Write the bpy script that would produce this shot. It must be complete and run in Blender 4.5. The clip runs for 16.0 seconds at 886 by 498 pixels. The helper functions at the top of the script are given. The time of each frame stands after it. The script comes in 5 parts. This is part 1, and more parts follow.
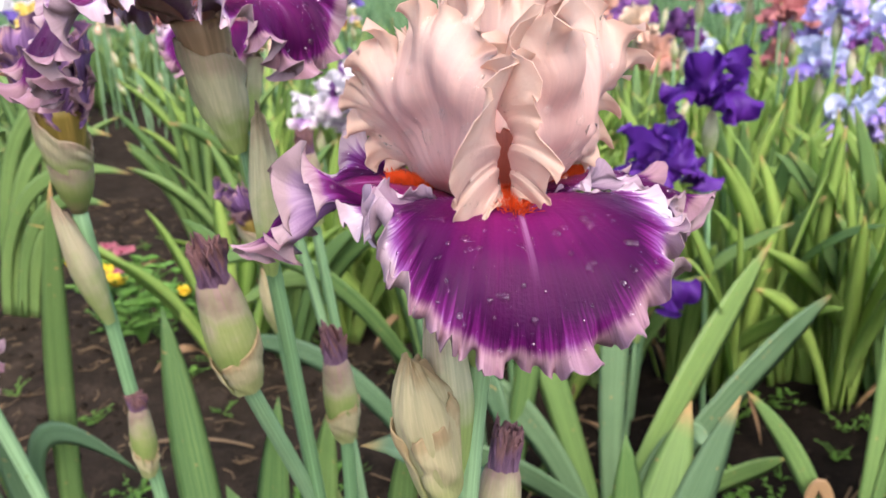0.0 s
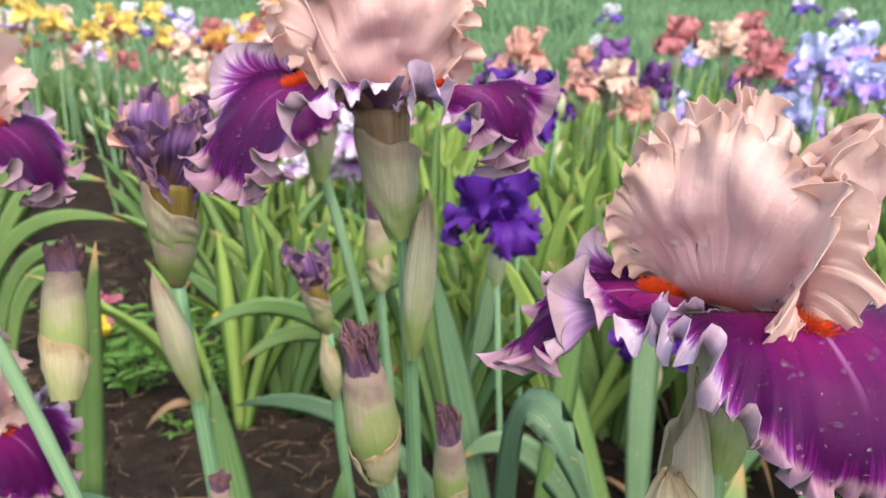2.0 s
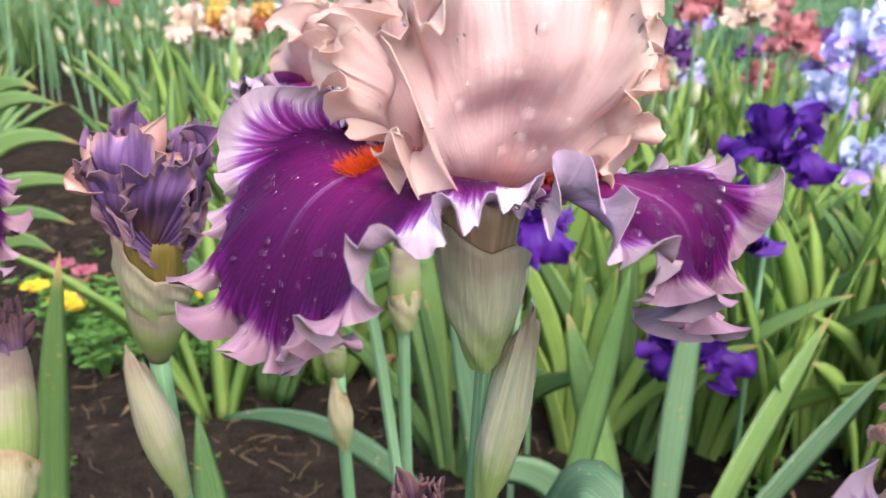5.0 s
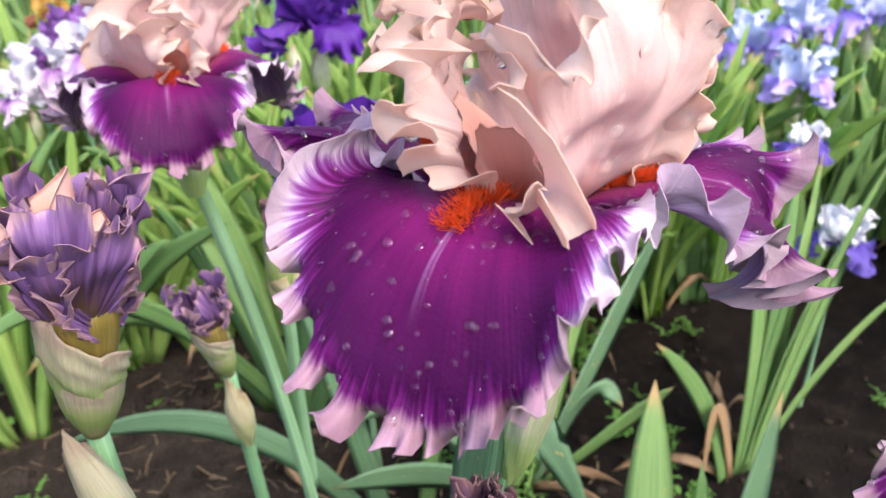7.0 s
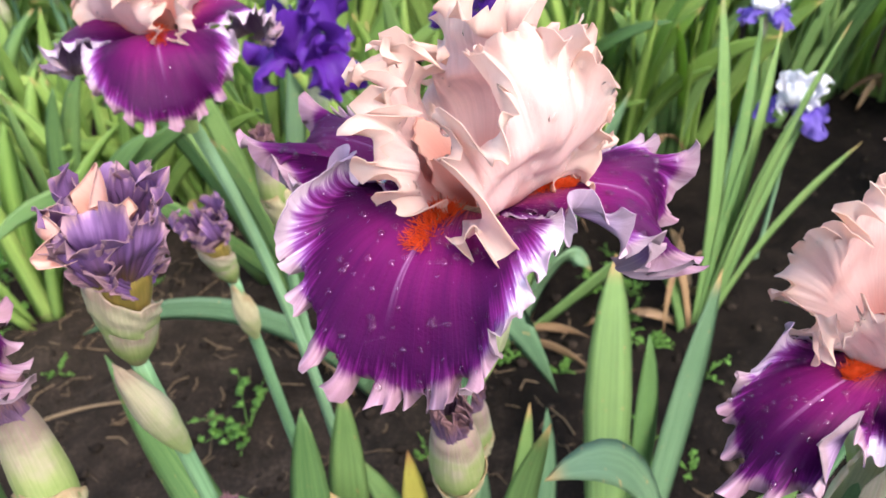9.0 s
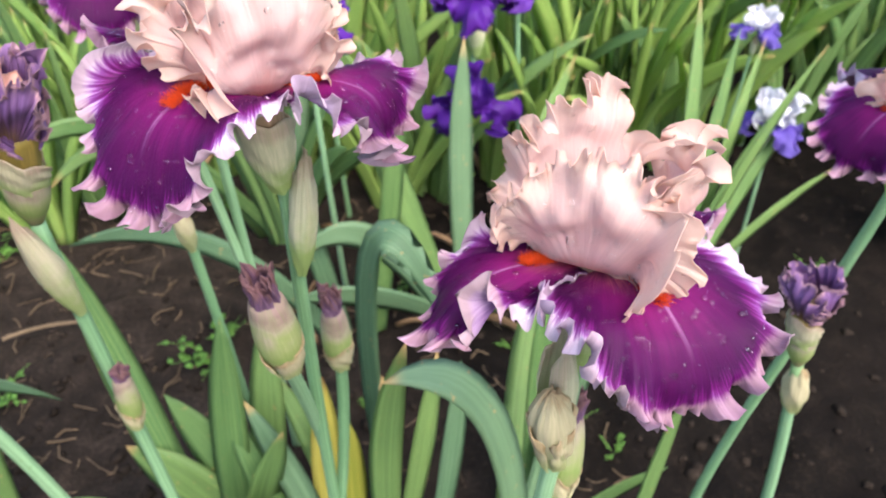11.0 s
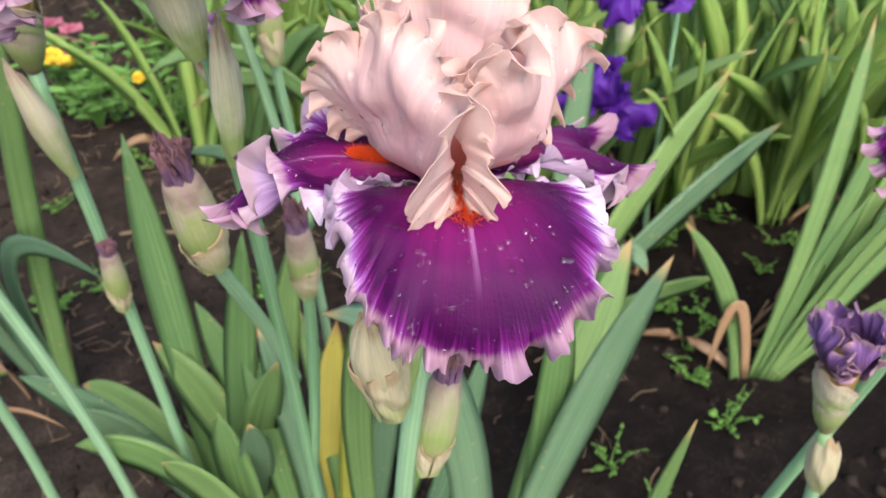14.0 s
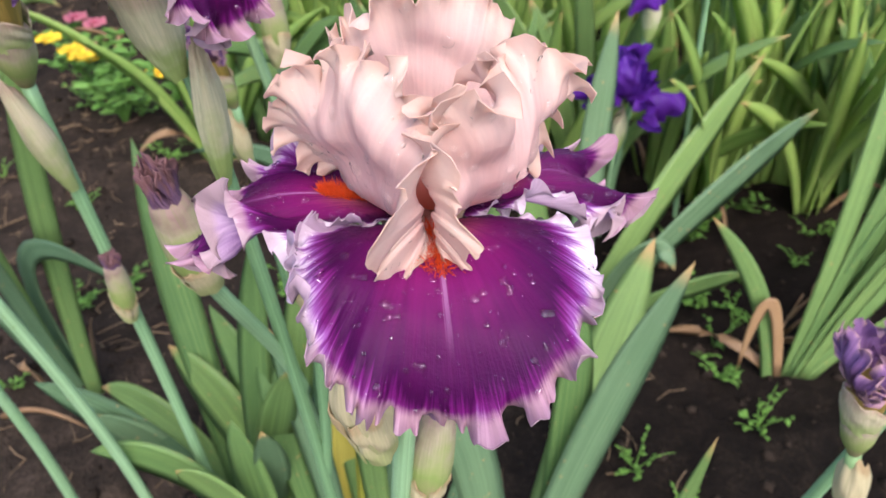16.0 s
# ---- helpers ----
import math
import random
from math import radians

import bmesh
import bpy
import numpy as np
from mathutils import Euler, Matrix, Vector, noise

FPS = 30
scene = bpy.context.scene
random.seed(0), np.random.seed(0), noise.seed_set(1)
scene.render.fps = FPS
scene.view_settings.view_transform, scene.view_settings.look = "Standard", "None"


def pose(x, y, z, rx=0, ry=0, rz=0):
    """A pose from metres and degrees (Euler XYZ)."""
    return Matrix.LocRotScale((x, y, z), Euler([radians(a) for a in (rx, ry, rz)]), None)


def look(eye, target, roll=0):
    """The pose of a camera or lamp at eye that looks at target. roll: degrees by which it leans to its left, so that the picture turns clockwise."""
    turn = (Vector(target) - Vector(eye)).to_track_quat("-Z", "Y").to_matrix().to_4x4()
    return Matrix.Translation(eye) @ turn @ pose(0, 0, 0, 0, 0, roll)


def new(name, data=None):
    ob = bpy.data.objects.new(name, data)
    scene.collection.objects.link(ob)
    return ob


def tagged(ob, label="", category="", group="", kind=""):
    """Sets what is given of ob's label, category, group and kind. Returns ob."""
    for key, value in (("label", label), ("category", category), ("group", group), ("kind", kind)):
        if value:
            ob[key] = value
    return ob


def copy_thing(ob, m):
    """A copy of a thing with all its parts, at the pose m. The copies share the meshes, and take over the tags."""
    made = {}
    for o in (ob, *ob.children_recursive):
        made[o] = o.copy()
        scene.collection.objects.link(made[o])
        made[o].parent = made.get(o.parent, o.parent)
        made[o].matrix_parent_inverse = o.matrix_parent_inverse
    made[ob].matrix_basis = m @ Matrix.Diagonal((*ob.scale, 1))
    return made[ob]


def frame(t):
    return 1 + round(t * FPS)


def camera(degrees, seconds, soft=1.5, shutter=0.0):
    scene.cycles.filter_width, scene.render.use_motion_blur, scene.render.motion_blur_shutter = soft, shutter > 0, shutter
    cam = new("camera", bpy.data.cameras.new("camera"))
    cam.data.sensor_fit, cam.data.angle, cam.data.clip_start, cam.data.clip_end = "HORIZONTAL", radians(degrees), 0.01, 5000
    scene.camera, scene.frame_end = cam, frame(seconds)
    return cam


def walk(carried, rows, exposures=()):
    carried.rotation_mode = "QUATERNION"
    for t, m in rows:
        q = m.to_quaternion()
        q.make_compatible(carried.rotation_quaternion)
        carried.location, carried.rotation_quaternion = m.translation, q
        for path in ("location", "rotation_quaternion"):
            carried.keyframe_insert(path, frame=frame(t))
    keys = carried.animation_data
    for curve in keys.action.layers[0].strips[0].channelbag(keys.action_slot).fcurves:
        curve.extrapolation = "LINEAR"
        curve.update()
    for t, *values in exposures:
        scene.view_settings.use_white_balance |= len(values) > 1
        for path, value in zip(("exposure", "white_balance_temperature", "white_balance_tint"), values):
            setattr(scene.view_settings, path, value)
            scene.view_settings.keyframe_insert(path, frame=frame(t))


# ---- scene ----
cam = camera(58.07, 16.0)
cam.data.dof.use_dof, cam.data.dof.focus_distance, cam.data.dof.aperture_fstop = True, 0.205, 26.0
ROWS = [
    (0, -0.0007, 0.0152, 0.6328, 69.61, 1.7, 0.23),
    (0.5, -0.0129, 0.0129, 0.6315, 70.55, 1.67, 0.09),
    (1, -0.0219, 0.0156, 0.6324, 70.77, 1.16, -0.34),
    (1.5, -0.0632, 0.0213, 0.645, 71.19, 0.28, -2.28),
    (2, -0.0945, 0.0311, 0.6526, 72.24, 0.08, -3.4),
    (2.5, -0.1038, 0.0426, 0.6584, 73.25, -0.94, -3.54),
    (3, -0.1074, 0.072, 0.6702, 73.45, -1.38, -3.66),
    (3.5, -0.1131, 0.1151, 0.6784, 72.98, -2.51, -2.47),
    (3.7, -0.1119, 0.1283, 0.6772, 73.04, -3.18, -1.35),
    (5.8, -0.1677, 0.1679, 0.6709, 64.94, -0.78, -12.27),
    (6, -0.1838, 0.1769, 0.6753, 64.56, -0.16, -16.59),
    (6.5, -0.1926, 0.1838, 0.6816, 63.71, 1.42, -22.13),
    (7, -0.1958, 0.1889, 0.6951, 61.99, 1.75, -25.62),
    (7.5, -0.2011, 0.1957, 0.722, 58.16, 2.53, -27.26),
    (8, -0.1992, 0.1852, 0.7381, 52.71, 2.98, -27.61),
    (8.5, -0.2001, 0.1694, 0.7415, 50.78, 3.55, -27.79),
    (9, -0.1994, 0.1628, 0.7613, 50.64, 3.18, -28),
    (9.5, -0.2027, 0.1493, 0.7722, 50.66, 2.7, -27.87),
    (10, -0.1876, 0.1087, 0.7577, 51.7, 1.67, -25.85),
    (10.2, -0.1781, 0.091, 0.7568, 51.7, 0.93, -24.87),
    (12.3, -0.0486, 0.0252, 0.766, 50.89, 1.29, -11.05),
    (12.5, -0.0417, 0.0213, 0.7659, 50.94, 1.18, -9.58),
    (13, -0.0235, 0.0095, 0.7668, 51.27, 0.99, -6.44),
    (13.5, -0.0069, 0.0085, 0.7476, 51.7, 0.18, -3.53),
    (14, 0.0017, 0.0296, 0.7028, 52.33, -1.68, -1.12),
    (14.5, 0.0157, 0.0455, 0.7052, 51.98, -0.25, -0.64),
    (15, 0.0188, 0.0525, 0.7032, 51.18, 0.39, -0.45),
    (15.5, 0.0236, 0.0539, 0.7049, 50.87, 0.55, 0.13),
    (16, 0.0198, 0.056, 0.7065, 50.9, 0.28, 0.63),
]
walk(cam, [(t, pose(x, y, z, rx, ry, rz)) for t, x, y, z, rx, ry, rz in ROWS],
     [(0.0, 0.38, 6550, 10), (2.0, 0.34, 6450, 10), (3.5, 0.20, 6250, 11), (6.0, 0.58, 6150, 9), (8.0, 0.62, 6200, 9), (9.0, 0.70, 6250, 9), (9.5, 0.72, 6250, 9), (10.2, 0.70, 6250, 9), (12.5, 0.50, 6250, 11), (16.0, 0.36, 6200, 13)])

# ---- world, sun, exposure ----
SUN_AZ, SUN_EL = radians(285.0), radians(54.0)  # where the sun stands, from +x towards +y
world = bpy.data.worlds.new("sky")
scene.world = world
world.use_nodes = True
wn = world.node_tree
sky = wn.nodes.new("ShaderNodeTexSky")
sky.sky_type = "NISHITA"
sky.sun_disc = False
sky.sun_elevation = SUN_EL
sky.sun_rotation = math.pi / 2 - SUN_AZ
sky.air_density, sky.dust_density, sky.ozone_density = 1.0, 4.0, 1.0
wn.links.new(sky.outputs[0], wn.nodes["Background"].inputs[0])
wn.nodes["Background"].inputs[1].default_value = 0.325
sun = new("sun", bpy.data.lights.new("sun", "SUN"))
sun.data.energy, sun.data.angle, sun.data.color = 1.05, radians(34.0), (1.0, 0.96, 0.91)
sun.matrix_world = look((0, 0, 0), (-math.cos(SUN_AZ) * math.cos(SUN_EL), -math.sin(SUN_AZ) * math.cos(SUN_EL), -math.sin(SUN_EL)))
sun.location = (0, 0, 20)


# ---- materials ----
class Nodes:
    """Short hand for a node tree."""

    def __init__(self, name):
        self.mat = bpy.data.materials.new(name)
        self.mat.use_nodes = True
        self.t = self.mat.node_tree
        self.bsdf = self.t.nodes["Principled BSDF"]
        self.out = self.t.nodes["Material Output"]

    def add(self, kind, **values):
        n = self.t.nodes.new(kind)
        for k, v in values.items():
            setattr(n, k, v)
        return n

    def put(self, socket, value):
        if isinstance(value, bpy.types.NodeSocket):
            self.t.links.new(value, socket)
        else:
            socket.default_value = value

    def math(self, op, a, b=0.0, c=0.0, clamp=False):
        n = self.add("ShaderNodeMath", operation=op, use_clamp=clamp)
        for s, v in zip(n.inputs, (a, b, c)):
            self.put(s, v)
        return n.outputs[0]

    def mix(self, fac, a, b, mode="MIX"):
        n = self.add("ShaderNodeMix", data_type="RGBA", blend_type=mode)
        self.put(n.inputs[0], fac)
        self.put(n.inputs[6], a if isinstance(a, bpy.types.NodeSocket) else (*a, 1))
        self.put(n.inputs[7], b if isinstance(b, bpy.types.NodeSocket) else (*b, 1))
        return n.outputs[2]

    def noise(self, vector, scale, detail=3.0, rough=0.55):
        n = self.add("ShaderNodeTexNoise")
        n.inputs["Scale"].default_value, n.inputs["Detail"].default_value, n.inputs["Roughness"].default_value = scale, detail, rough
        self.put(n.inputs["Vector"], vector)
        return n.outputs["Fac"]

    def ramp(self, fac, stops):
        n = self.add("ShaderNodeValToRGB")
        while len(n.color_ramp.elements) < len(stops):
            n.color_ramp.elements.new(0.5)
        for e, (p, c) in zip(n.color_ramp.elements, stops):
            e.position, e.color = p, (*c, 1)
        self.put(n.inputs[0], fac)
        return n.outputs[0]

    def span(self, value, a, b, lo=0.0, hi=1.0):
        n = self.add("ShaderNodeMapRange", interpolation_type="SMOOTHSTEP")
        for s, v in zip(n.inputs, (value, a, b, lo, hi)):
            self.put(s, v)
        return n.outputs[0]

    def coords(self, which="Object"):
        return self.add("ShaderNodeTexCoord").outputs[which]

    def stretch(self, vector, scale):
        n = self.add("ShaderNodeMapping")
        self.put(n.inputs["Vector"], vector)
        n.inputs["Scale"].default_value = scale
        return n.outputs[0]

    def bump(self, height, strength, distance=0.001):
        n = self.add("ShaderNodeBump")
        n.inputs["Strength"].default_value, n.inputs["Distance"].default_value = strength, distance
        self.put(n.inputs["Height"], height)
        self.put(self.bsdf.inputs["Normal"], n.outputs[0])
        return n.outputs[0]

    def surface(self, color, rough, spec=0.3, thin=0.0):
        """thin: how much light comes through."""
        self.put(self.bsdf.inputs["Base Color"], color)
        self.put(self.bsdf.inputs["Roughness"], rough)
        self.bsdf.inputs["Specular IOR Level"].default_value = spec
        if thin:
            tr = self.add("ShaderNodeBsdfTranslucent")
            self.put(tr.inputs[0], color)
            m = self.add("ShaderNodeMixShader")
            m.inputs[0].default_value = thin
            self.t.links.new(self.bsdf.outputs[0], m.inputs[1])
            self.t.links.new(tr.outputs[0], m.inputs[2])
            self.t.links.new(m.outputs[0], self.out.inputs[0])
        return self.mat


def rgb(r, g, b):
    """Linear colour from the usual 0..255 values."""
    return tuple((c / 255 / 12.92) if c < 11 else ((c / 255 + 0.055) / 1.055) ** 2.4 for c in (r, g, b))


def petal_material(name, stops, veins=0.25, streak=None, side=0.22, vein_scale=46.0, thin=0.25, rough=0.5, spec=0.25, haft=None, rim=None, crinkle=0.7):
    """Colour runs from the foot (0) to the rim (1) of the petal, broken up along the veins."""
    n = Nodes(name)
    sep = n.add("ShaderNodeSeparateXYZ")
    n.put(sep.inputs[0], n.add("ShaderNodeUVMap", uv_map="petal").outputs[0])
    u, v = sep.outputs[0], sep.outputs[1]
    uv = n.add("ShaderNodeCombineXYZ")
    rnd = n.add("ShaderNodeObjectInfo").outputs["Random"]
    n.put(uv.inputs[0], n.math("MULTIPLY", u, vein_scale))
    n.put(uv.inputs[1], n.math("MULTIPLY", v, 2.2))
    n.put(uv.inputs[2], n.math("MULTIPLY", rnd, 30.0))
    fine = n.noise(n.stretch(uv.outputs[0], (2.4, 1.0, 1.0)), 1.0, 3.0, 0.6)
    broad = n.noise(n.stretch(uv.outputs[0], (0.5, 0.8, 1.0)), 1.0, 3.0)
    off = n.math("ABSOLUTE", n.math("MULTIPLY_ADD", u, 2.0, -1.0))
    t = n.math("ADD", n.span(off, 0.22, 0.7, 0.0, side), v)
    if rim:
        t = n.math("SUBTRACT", t, n.span(off, 0.5, 0.2, 0.0, 0.05))
    t = n.math("ADD", t, n.math("MULTIPLY", n.math("SUBTRACT", fine, 0.5), veins))
    t = n.math("ADD", t, n.math("MULTIPLY", n.math("SUBTRACT", broad, 0.5), veins * 1.1))
    color = n.ramp(t, stops)
    if rim:
        low = n.math("MULTIPLY", n.span(n.math("ADD", v, n.math("MULTIPLY", n.math("SUBTRACT", fine, 0.5), 0.06)), 0.90, 0.95), n.span(off, 0.66, 0.36, 0.1, 0.75))
        color = n.mix(low, color, rim)
    dark = n.span(fine, 0.35, 0.75, 0.72, 1.15)
    grey = n.add("ShaderNodeCombineXYZ")
    for k in range(3):
        n.put(grey.inputs[k], dark)
    color = n.mix(min(1.0, veins * 2.2), color, grey.outputs[0], "MULTIPLY")
    if haft:
        lines = n.math("MULTIPLY", n.span(fine, 0.45, 0.62), n.span(v, 0.42, 0.2))
        color = n.mix(lines, color, haft)
    if streak:
        line = n.math("MULTIPLY", n.span(n.math("ADD", off, n.math("MULTIPLY", n.math("SUBTRACT", fine, 0.5), 0.05)), 0.018, 0.003), n.span(v, 0.75, 0.35))
        color = n.mix(n.math("MULTIPLY", line, 0.3), color, streak)
    n.bump(n.math("ADD", n.math("MULTIPLY", fine, 0.8), n.math("ADD", n.math("MULTIPLY", n.noise(n.coords(), 900.0, 2.0), 0.6), n.math("MULTIPLY", n.noise(n.coords(), 230.0, 3.0), crinkle))), 0.36, 0.0008)
    return n.surface(color, rough, spec, thin)


def papery_material(name, green, pale, brown, thin=0.2, stops=None):
    n = Nodes(name)
    sep = n.add("ShaderNodeSeparateXYZ")
    n.put(sep.inputs[0], n.add("ShaderNodeUVMap", uv_map="petal").outputs[0])
    u, v = sep.outputs[0], sep.outputs[1]
    uv = n.add("ShaderNodeCombineXYZ")
    n.put(uv.inputs[0], n.math("MULTIPLY", u, 60.0))
    n.put(uv.inputs[1], n.math("MULTIPLY", v, 2.5))
    n.put(uv.inputs[2], n.math("MULTIPLY", n.add("ShaderNodeObjectInfo").outputs["Random"], 20.0))
    lines = n.noise(uv.outputs[0], 1.0, 3.0)
    patch = n.noise(n.coords(), 70.0, 3.0)
    t = n.math("ADD", v, n.math("MULTIPLY", n.math("SUBTRACT", patch, 0.5), 0.75))
    color = n.ramp(t, stops or [(0.2, green), (0.55, pale), (0.76, pale), (0.95, brown)])
    color = n.mix(n.span(lines, 0.35, 0.7, 0.28, 0.0), color, tuple(c * 0.55 for c in green))
    n.bump(n.math("ADD", lines, patch), 0.6, 0.0008)
    return n.surface(color, 0.62, 0.25, thin)


def leaf_material(name, a, b, tip, thin=0.25):
    n = Nodes(name)
    sep = n.add("ShaderNodeSeparateXYZ")
    n.put(sep.inputs[0], n.add("ShaderNodeUVMap", uv_map="petal").outputs[0])
    u, v = sep.outputs[0], sep.outputs[1]
    rnd = n.add("ShaderNodeObjectInfo").outputs["Random"]
    isl = n.add("ShaderNodeNewGeometry").outputs["Random Per Island"]
    pick = n.math("FRACT", n.math("ADD", rnd, isl))
    uv = n.add("ShaderNodeCombineXYZ")
    n.put(uv.inputs[0], n.math("MULTIPLY", u, 34.0))
    n.put(uv.inputs[1], n.math("MULTIPLY", v, 1.2))
    n.put(uv.inputs[2], n.math("MULTIPLY", pick, 40.0))
    lines = n.noise(uv.outputs[0], 1.0, 2.0)
    patch = n.noise(n.coords(), 22.0, 3.0)
    color = n.mix(n.math("MULTIPLY_ADD", patch, 0.7, n.math("MULTIPLY_ADD", pick, 0.9, -0.42), clamp=True), a, b)
    color = n.mix(n.span(lines, 0.4, 0.7, 0.0, 0.35), color, tuple(min(1, c * 1.7) for c in b))
    worn = n.math("MULTIPLY", n.span(n.math("ADD", v, n.math("MULTIPLY", patch, 0.12)), 0.97, 1.06), n.span(pick, 0.3, 0.5))
    color = n.mix(worn, color, tip)
    spots = n.math("MULTIPLY", n.span(n.noise(n.coords(), 160.0, 1.0), 0.72, 0.76), 0.6)
    color = n.mix(spots, color, tip)
    n.bump(lines, 0.5, 0.0008)
    return n.surface(color, n.span(patch, 0.3, 0.7, 0.36, 0.55), 0.35, thin)


PURPLE_TOP = petal_material(
    "purple fall", [(0.0, rgb(62, 16, 44)), (0.14, rgb(94, 20, 66)), (0.34, rgb(116, 22, 92)), (0.62, rgb(76, 10, 68)), (0.80, rgb(58, 7, 58)), (0.88, rgb(98, 22, 94)), (0.935, rgb(130, 70, 140)), (0.98, rgb(178, 146, 184)), (1.0, rgb(204, 186, 204))],
    veins=0.22, streak=rgb(214, 168, 218), side=0.11, vein_scale=84.0, haft=rgb(170, 90, 100), thin=0.08, rough=0.5, spec=0.1, crinkle=0.5, rim=rgb(166, 134, 140))
PURPLE_UNDER = petal_material("lavender underside", [(0.0, rgb(136, 100, 112)), (0.3, rgb(122, 78, 132)), (0.75, rgb(140, 100, 154)), (1.0, rgb(182, 156, 180))], veins=0.24, vein_scale=70.0, thin=0.1, rough=0.5, rim=rgb(160, 134, 136))
PINK = petal_material("pink standard", [(0.0, rgb(226, 128, 106)), (0.14, rgb(231, 172, 163)), (0.36, rgb(233, 200, 197)), (0.75, rgb(235, 206, 200)), (0.95, rgb(239, 216, 204)), (1.0, rgb(236, 208, 194))], veins=0.08, side=0.06, thin=0.52, rough=0.46, crinkle=1.8)
PEACH = petal_material("peach style", [(0.0, rgb(232, 140, 120)), (0.6, rgb(242, 180, 160)), (1.0, rgb(244, 200, 184))], veins=0.08, thin=0.25)
WITHERED = petal_material("withered purple", [(0.0, rgb(124, 104, 46)), (0.26, rgb(104, 78, 48)), (0.48, rgb(94, 64, 92)), (0.78, rgb(118, 84, 136)), (0.94, rgb(140, 104, 150)), (1.0, rgb(176, 138, 150))], veins=0.3, vein_scale=30, thin=0.12, rough=0.6)
DRIED = petal_material("dried tuft", [(0.0, rgb(176, 154, 136)), (0.25, rgb(126, 98, 122)), (0.7, rgb(106, 78, 104)), (1.0, rgb(124, 90, 92))], veins=0.35, vein_scale=20, thin=0.05, rough=0.7)
SPATHE = papery_material("papery spathe", rgb(176, 198, 122), rgb(224, 220, 188), rgb(206, 188, 164), 0.35)
GREY_SPATHE = papery_material("grey papery spathe", rgb(172, 186, 122), rgb(206, 196, 166), rgb(192, 168, 150), 0.35)
TAN_SPATHE = papery_material("dry tan spathe", rgb(176, 180, 124), rgb(208, 196, 158), rgb(184, 158, 122), 0.3)
LEAF = leaf_material("iris leaf", rgb(92, 126, 74), rgb(132, 160, 92), rgb(190, 158, 104), 0.3)
# lighter copy of LEAF: the backlit glow of the beds put into the colour
BED_LEAF = leaf_material("young iris leaf", rgb(130, 164, 84), rgb(176, 200, 108), rgb(196, 170, 110), 0.45)
BLUE_LEAF = leaf_material("bluish iris leaf", rgb(84, 114, 82), rgb(114, 142, 104), rgb(190, 158, 104), 0.22)
YELLOW_LEAF = leaf_material("yellowing leaf", rgb(150, 160, 60), rgb(186, 170, 80), rgb(150, 110, 60))
DEAD_LEAF = leaf_material("dead leaf", rgb(126, 98, 70), rgb(156, 126, 92), rgb(110, 78, 50), 0.1)
STEM = leaf_material("stem", rgb(104, 142, 98), rgb(140, 172, 132), rgb(120, 150, 100), 0.0)


def plain(name, color, rough=0.6, thin=0.0, scale=200.0, vary=0.3, spec=0.3):
    n = Nodes(name)
    k = n.noise(n.coords(), scale, 3.0)
    isl = n.add("ShaderNodeNewGeometry").outputs["Random Per Island"]
    c = n.mix(n.math("MULTIPLY_ADD", isl, 0.5, n.math("MULTIPLY", k, 0.5)), tuple(x * (1 - vary) for x in color), tuple(min(1, x * (1 + vary)) for x in color))
    n.bump(k, 0.3, 0.001)
    return n.surface(c, rough, spec, thin)


BEARD = plain("orange beard", rgb(232, 84, 30), 0.6, 0.2)
water = Nodes("water drop")
clear, gloss, both = water.add("ShaderNodeBsdfRefraction"), water.add("ShaderNodeBsdfGlossy"), water.add("ShaderNodeMixShader")
gloss.inputs["Roughness"].default_value = 0.05
clear.inputs["Roughness"].default_value = 0.0
clear.inputs["IOR"].default_value = 1.33
lens = water.add("ShaderNodeFresnel")
lens.inputs[0].default_value = 1.4
water.put(both.inputs[0], water.math("MULTIPLY_ADD", lens.outputs[0], 0.65, 0.02, clamp=True))
water.t.links.new(clear.outputs[0], both.inputs[1])
water.t.links.new(gloss.outputs[0], both.inputs[2])
water.t.links.new(both.outputs[0], water.out.inputs[0])
WATER = water.mat


# ---- mesh helpers ----
def part(name, data, material, parent, label=""):
    """data: (verts, faces, face materials or None, uvs per vertex or None), in the parent's space."""
    verts, faces, slots, uvs = data
    me = bpy.data.meshes.new(name)
    me.from_pydata([tuple(map(float, p)) for p in verts], [], [tuple(map(int, f)) for f in faces])
    mats = material if isinstance(material, (list, tuple)) else [material]
    for m in mats:
        me.materials.append(m)
    if slots is not None:
        me.polygons.foreach_set("material_index", np.asarray(slots, dtype=np.int32))
    if uvs is not None:
        layer = me.uv_layers.new(name="petal")
        idx = np.empty(len(me.loops), dtype=np.int32)
        me.loops.foreach_get("vertex_index", idx)
        layer.data.foreach_set("uv", np.asarray(uvs, dtype=np.float32)[idx].ravel())
    me.polygons.foreach_set("use_smooth", np.ones(len(me.polygons), dtype=bool))
    me.update()
    ob = new(name, me)
    ob.parent = parent
    if label:
        ob["label"] = label
    if name in ("fall", "standard"):  # thin curved sheets: smooth their shading at grazing light
        ob.cycles.shadow_terminator_geometry_offset, ob.cycles.shadow_terminator_offset = 0.4, 0.15
    return ob


def thing(name, at, label, category, group="", kind=""):
    ob = new(name)
    ob.empty_display_size = 0.02
    ob.location = at
    return tagged(ob, label, category, group, kind)


